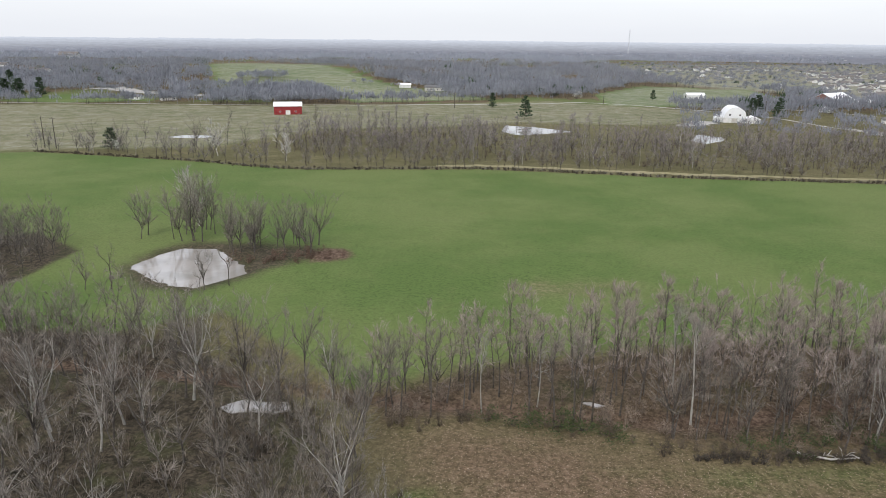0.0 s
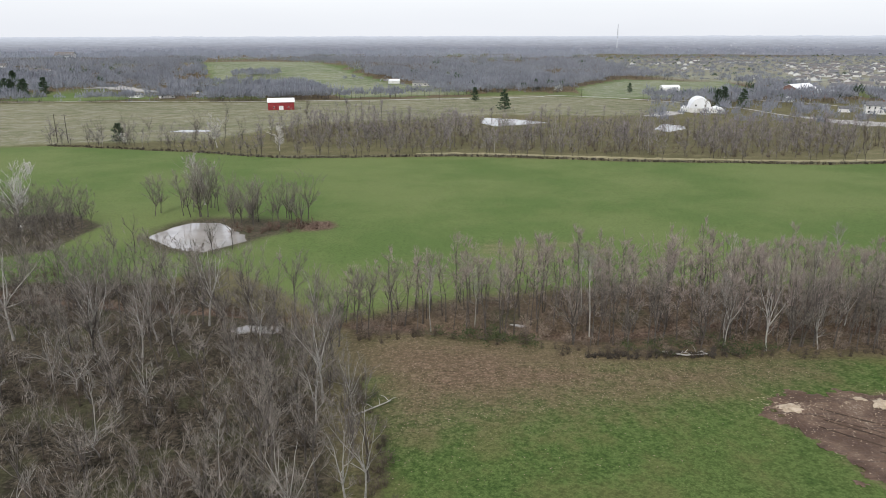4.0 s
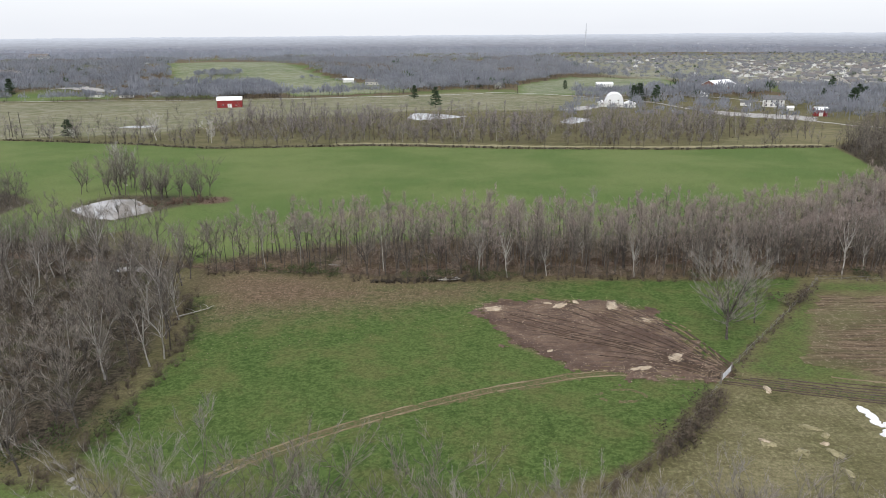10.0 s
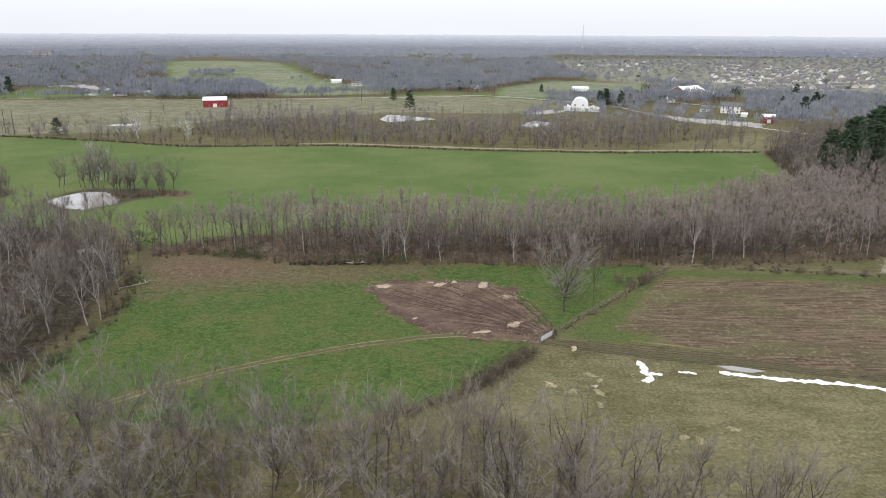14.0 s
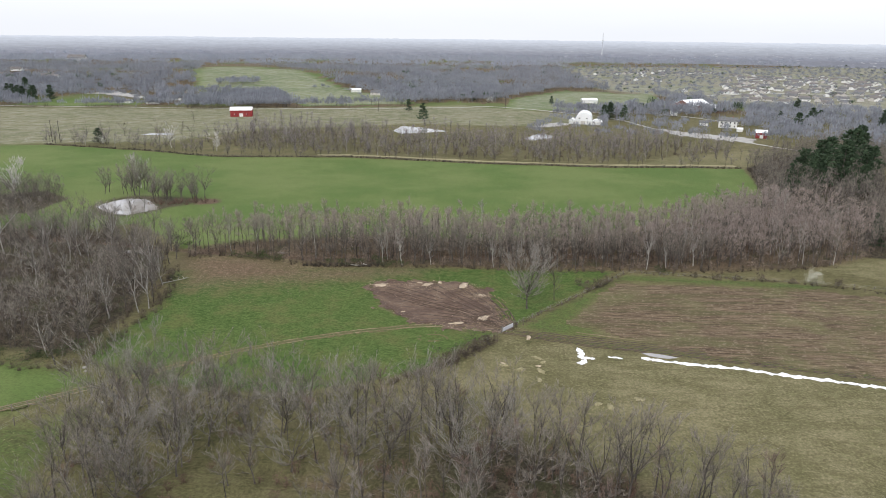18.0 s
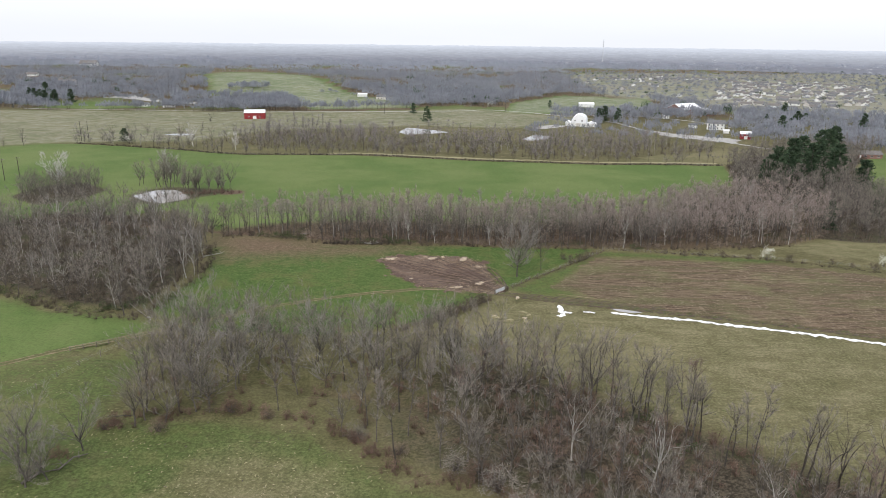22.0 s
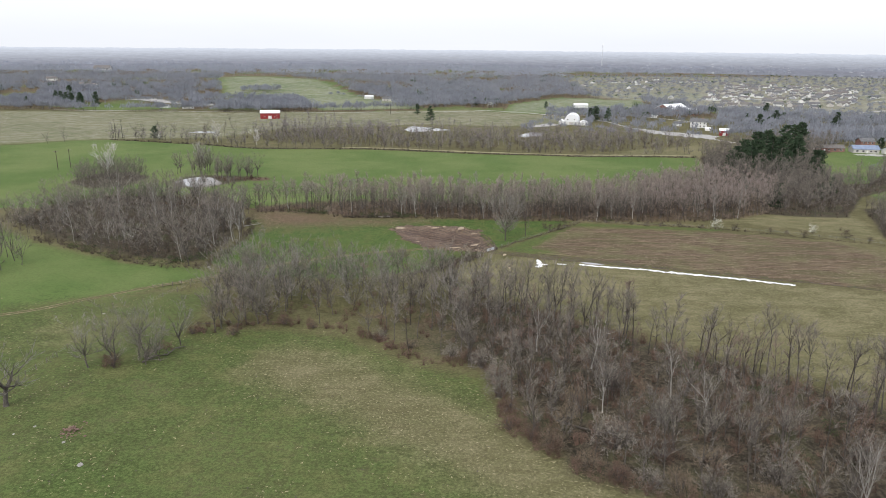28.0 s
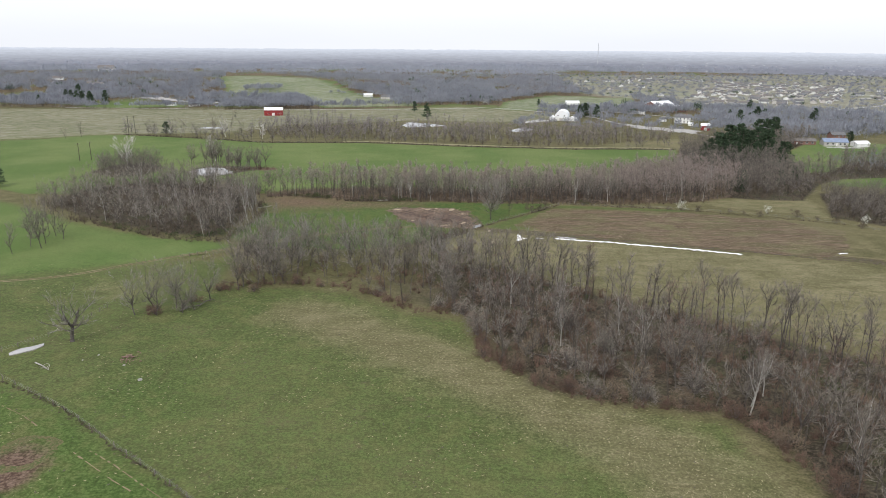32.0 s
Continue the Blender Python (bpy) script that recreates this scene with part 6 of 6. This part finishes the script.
def fallen(line, rad, material, label, seed, limbs=5):
    root = new("fallen_log")
    s = Shape(seed)
    pts = [Vector((x, y, float(relief(x, y)) + z)) for x, y, z in line]
    s.tube(pts, [rad * (1 - 0.6 * k / (len(pts) - 1)) for k in range(len(pts))], 6, 0)
    for k in range(limbs):
        a = pts[-1].lerp(pts[0], s.r.uniform(0, 0.6))
        q = a + Vector((s.r.uniform(-1.6, 1.6), s.r.uniform(-1.6, 1.6), s.r.uniform(0.1, 1.0)))
        s.tube([a, a.lerp(q, 0.5) + Vector((0.1, 0.1, 0.15)), q], [rad * 0.4, rad * 0.25, 0.015], 4, 1)
    part("trunk", s.mesh("trunk", 0, material), material, root)
    part("limbs", s.mesh("limbs", 1, material), material, root)
    return tagged(root, label, "log")


fallen([(-62.4, -6, 0.3), (-60, -4, 0.35), (-57.2, -1.5, 0.4)], 0.16, PALE, "pale fallen log at the wood's edge", 1)
fallen([(-13.5, 15.6, 0.5), (-10, 14.2, 0.5), (-6.5, 14.4, 0.6)], 0.2, PALE, "pale fallen tree below the middle wood", 2, 7)
fallen([(-46, -129, 0.3), (-44.5, -126.5, 0.6), (-42, -125.2, 0.4), (-41.2, -122, 0.7), (-39.5, -120.5, 0.5)], 0.26, BARK, "grey fallen trunk in the pasture clump", 3, 6)
fallen([(-65.5, -162.5, 0.2), (-62.5, -164.5, 0.4), (-60, -166.5, 0.4)], 0.16, PALE, "bleached branch lying in the pasture", 4, 6)
fallen([(-72, -146, 0.2), (-71, -143.5, 0.3)], 0.1, PALE, "bleached stick on the ditch bank", 5, 2)
fallen([(46, -150, 0.3), (52, -153, 0.4), (57, -154, 0.3)], 0.22, BARK, "grey fallen trunk in the thicket", 6, 6)


# ---- poles, tower, roads ----
def utility_pole(x, y, h, turn=0):
    root = new("utility_pole")
    s = Shape(3)
    s.tube([Vector((0, 0, -0.4)), Vector((0, 0, h * 0.5)), Vector((0, 0, h))], [0.2, 0.17, 0.13], 7, 0)
    part("pole", s.mesh("pole", 0, DARKBARK), DARKBARK, root)
    part("crossarm", box(bmesh.new(), -1.2, -0.07, h - 0.7, 1.2, 0.07, h - 0.52, 0.01), POSTWOOD, root)
    for u in (-1.1, 0.5, 1.1):
        part("insulator", box(bmesh.new(), u - 0.06, -0.06, h - 0.52, u + 0.06, 0.06, h - 0.3, 0.02), STONE, root)
    root.matrix_basis = pose(x, y, float(relief(x, y)), 0, 0, turn)
    return tagged(root, "weathered wooden utility pole with a crossarm", "utility pole", "utility poles")


for x, y, h in ((-244, 253, 14), (-238, 251.6, 14), (-207, 113, 11), (-203, 119, 11), (-60, 470, 11), (60, 520, 11), (150, 425, 11), (205, 322, 11)):
    utility_pole(x, y, h, 20)


def lattice_tower(x, y, h):
    root = new("lattice_tower")
    legs = [(-1.6, -0.9), (1.6, -0.9), (0, 1.8)]
    for a in legs:
        s = Shape(4)
        s.tube([Vector((*a, 0)), Vector((a[0] * 0.6, a[1] * 0.6, h))], [0.35, 0.3], 4, 0)
        part("leg", s.mesh("leg", 0, STEEL), STEEL, root)
    s = Shape(5)
    for k in range(24):
        z0, z1 = h * k / 24, h * (k + 1) / 24
        for i in range(3):
            a, b = legs[i], legs[(i + 1) % 3]
            f0, f1 = 1 - 0.4 * k / 24, 1 - 0.4 * (k + 1) / 24
            s.tube([Vector((a[0] * f0, a[1] * f0, z0)), Vector((b[0] * f1, b[1] * f1, z1))], [0.1, 0.1], 3, 0)
    part("bracing", s.mesh("bracing", 0, STEEL), STEEL, root)
    root.matrix_basis = pose(x, y, 0)
    return tagged(root, "tall grey lattice mast on the skyline", "tower")


lattice_tower(425, 2050, 78)
ribbon("road", [(-420, 470), (-231, 474), (-119, 486), (6, 512), (39, 530), (80, 510), (121, 473), (154, 430), (171, 365), (203, 322), (232, 276), (262, 250)], 3.6, CONCRETE, "pale country road past the farms", "road", 0.12, 61, step=5)
ribbon("road", [(121, 473), (171, 498), (205, 475), (235, 440), (250, 400)], 3.2, CONCRETE, "pale lane to the brick hall", "road", 0.12, 62, step=5)
ribbon("road", [(460, 560), (560, 640), (640, 800), (600, 960), (470, 980), (420, 800)], 7, CONCRETE, "pale street through the suburb", "road", 0.15, 63, step=8)
ribbon("road", [(300, 700), (420, 760), (560, 740), (720, 860)], 7, CONCRETE, "pale street through the suburb", "road", 0.15, 64, step=8)
ribbon("road", [(330, 470), (420, 560), (520, 540), (640, 640)], 6, CONCRETE, "pale street through the suburb", "road", 0.15, 65, step=8)
ribbon("lane", offset(HEDGE, 8.0)[44:], 5.0, STRAW, "pale grassy lane behind the far hedge", "lane", 0.1, 66, step=3)
sheet("gravel_bed", GRAVEL_BED, 3.0, CONCRETE, "pale gravel bed of a creek in the far woods", "gravel", lambda X, Y: 0.2 + 0 * X, 70, wobble=6)
sheet("gravel_yard", [(171, 372), (205, 338), (230, 322), (219, 296), (200, 308), (174, 332)], 2.0, CONCRETE, "pale gravel yard beside the road", "yard", lambda X, Y: 0.1 + 0 * X, 67, wobble=3)
sheet("gravel_yard", [(74, 372), (97, 402), (108, 394), (104, 382), (84, 366)], 2.0, CONCRETE, "pale concrete yard by the white barn", "yard", lambda X, Y: 0.1 + 0 * X, 68, wobble=2)
sheet("gravel_yard", [(286, 226), (300, 228), (318, 224), (316, 219), (300, 217)], 1.5, CONCRETE, "pale driveway by the ranch houses", "yard", lambda X, Y: 0.1 + 0 * X, 69, wobble=1)


def flakes(name, pts, size, material, label, category, seed):
    """Loose straw and stalks lying flat."""
    rr = np.random.RandomState(seed)
    n = len(pts)
    a, l = rr.uniform(0, 6.28, n), rr.uniform(0.4, 1.0, n) * size
    z = relief(pts[:, 0], pts[:, 1]) + rr.uniform(0.1, 0.32, n)
    w = l * rr.uniform(0.25, 0.6, n)
    d, e = np.stack([np.cos(a), np.sin(a)], 1), np.stack([-np.sin(a), np.cos(a)], 1)
    P = [pts - d * l[:, None] * 0.5 - e * w[:, None] * 0.5, pts + d * l[:, None] * 0.5, pts + e * w[:, None] * 0.5]
    V = np.stack([np.concatenate([p, (z + rr.uniform(-0.03, 0.05, n))[:, None]], 1) for p in P], 1).reshape(-1, 3)
    tagged(new(name, tri_mesh(name, V, np.arange(3 * n).reshape(n, 3), [material])), label, category, kind="stuff")


rr = np.random.RandomState(8)
spots_at = [(-0.2, -2, 2.4), (13.4, -1.2, 3.6), (23.6, -2.0, 3.4), (28.5, -8.8, 1.6), (22, -29, 3.0), (29, -25.5, 4.2), (6, -5, 4.0), (18, -4, 4.5), (14, -10, 6.0), (33, -31, 2.2)]
rim_pts = scatter(MUD_PATCH, 0.55, 14, 0.0)
rim_pts = rim_pts[np.abs(sdf(MUD_PATCH, rim_pts[:, 0], rim_pts[:, 1]) - 1.0 + 2.0 * lumps(rim_pts[:, 0] * 8, rim_pts[:, 1] * 8, 3)) < 2.2]
rim_pts = rim_pts[rr.rand(len(rim_pts)) < 0.35]
straw_pts = np.concatenate([rim_pts] + [rr.normal(0, 1, (230, 2)) * (s, s * 0.6) + (x, y) for x, y, s in spots_at])
flakes("straw_litter", straw_pts, 0.42, HAY, "pale straw trodden into the mud", "straw", 9)
leaf_pts = np.concatenate([scatter(LITTER, 0.56, 10), scatter([(-64, 12), (20, 14), (14, -6), (-20, -16), (-58, -28)], 1.5, 12)])
flakes("leaf_litter", leaf_pts, 0.30, DEADLEAF, "pale dead leaves strewn below the wood", "leaves", 11)

# cattle trails and the bare ring in the lower pasture
for k, line in enumerate(([(-70, -176), (-61.6, -181), (-54.3, -185), (-47.2, -190.2)], [(-37.4, -197), (-31.7, -201), (-26.3, -204.8), (-19.4, -209.3), (-8, -217)],
                          [(-36.9, -195), (-28.5, -200.3), (-19.6, -206.8), (-6, -216)])):
    ribbon("cattle_trail", line, 0.3, RUT, "narrow cattle trail worn in the grass", "trail", 0.05, 81 + k, gaps=0.35)
ribbon("cattle_trail", [(58, -84), (62.7, -87.2), (76, -97.2), (87.7, -105.9), (96.7, -110.4), (120, -124)], 0.3, WORN, "thin dry line of cut grass", "trail", 0.05, 85, gaps=0.4)
ribbon("bare_ring", [(-46 + 4.6 * math.cos(a), -197.5 + 5.2 * math.sin(a)) for a in np.linspace(0, 6.4, 16)], 2.2, WORN, "bare ring of soil round a feeding place", "bare ground", 0.05, 86, gaps=0.06)
# straw tufts and dark droppings in the lower pasture
rr = np.random.RandomState(31)
tuft_pts = scatter(SOUTH_PASTURE, 1.1, 32)
tuft_pts = tuft_pts[(tuft_pts[:, 0] > -110) & (tuft_pts[:, 1] > -245)]
weight = 1.0 * np.exp(-(near_line([(-12, -128), (2, -137), (28, -157), (66, -190), (80, -215)], tuft_pts[:, 0], tuft_pts[:, 1]) / 12) ** 2) + 0.6 * (lumps(tuft_pts[:, 0] * 2.0, tuft_pts[:, 1] * 2.0, 33) > 0.12)
flakes("straw_tufts", tuft_pts[rr.rand(len(tuft_pts)) < weight * 0.7], 0.8, STRAW, "pale dry tufts in the lower pasture", "grass", 34)
flakes("droppings", tuft_pts[rr.rand(len(tuft_pts)) < 0.05], 0.75, DARKBARK, "dark droppings scattered in the pasture", "dung", 35)
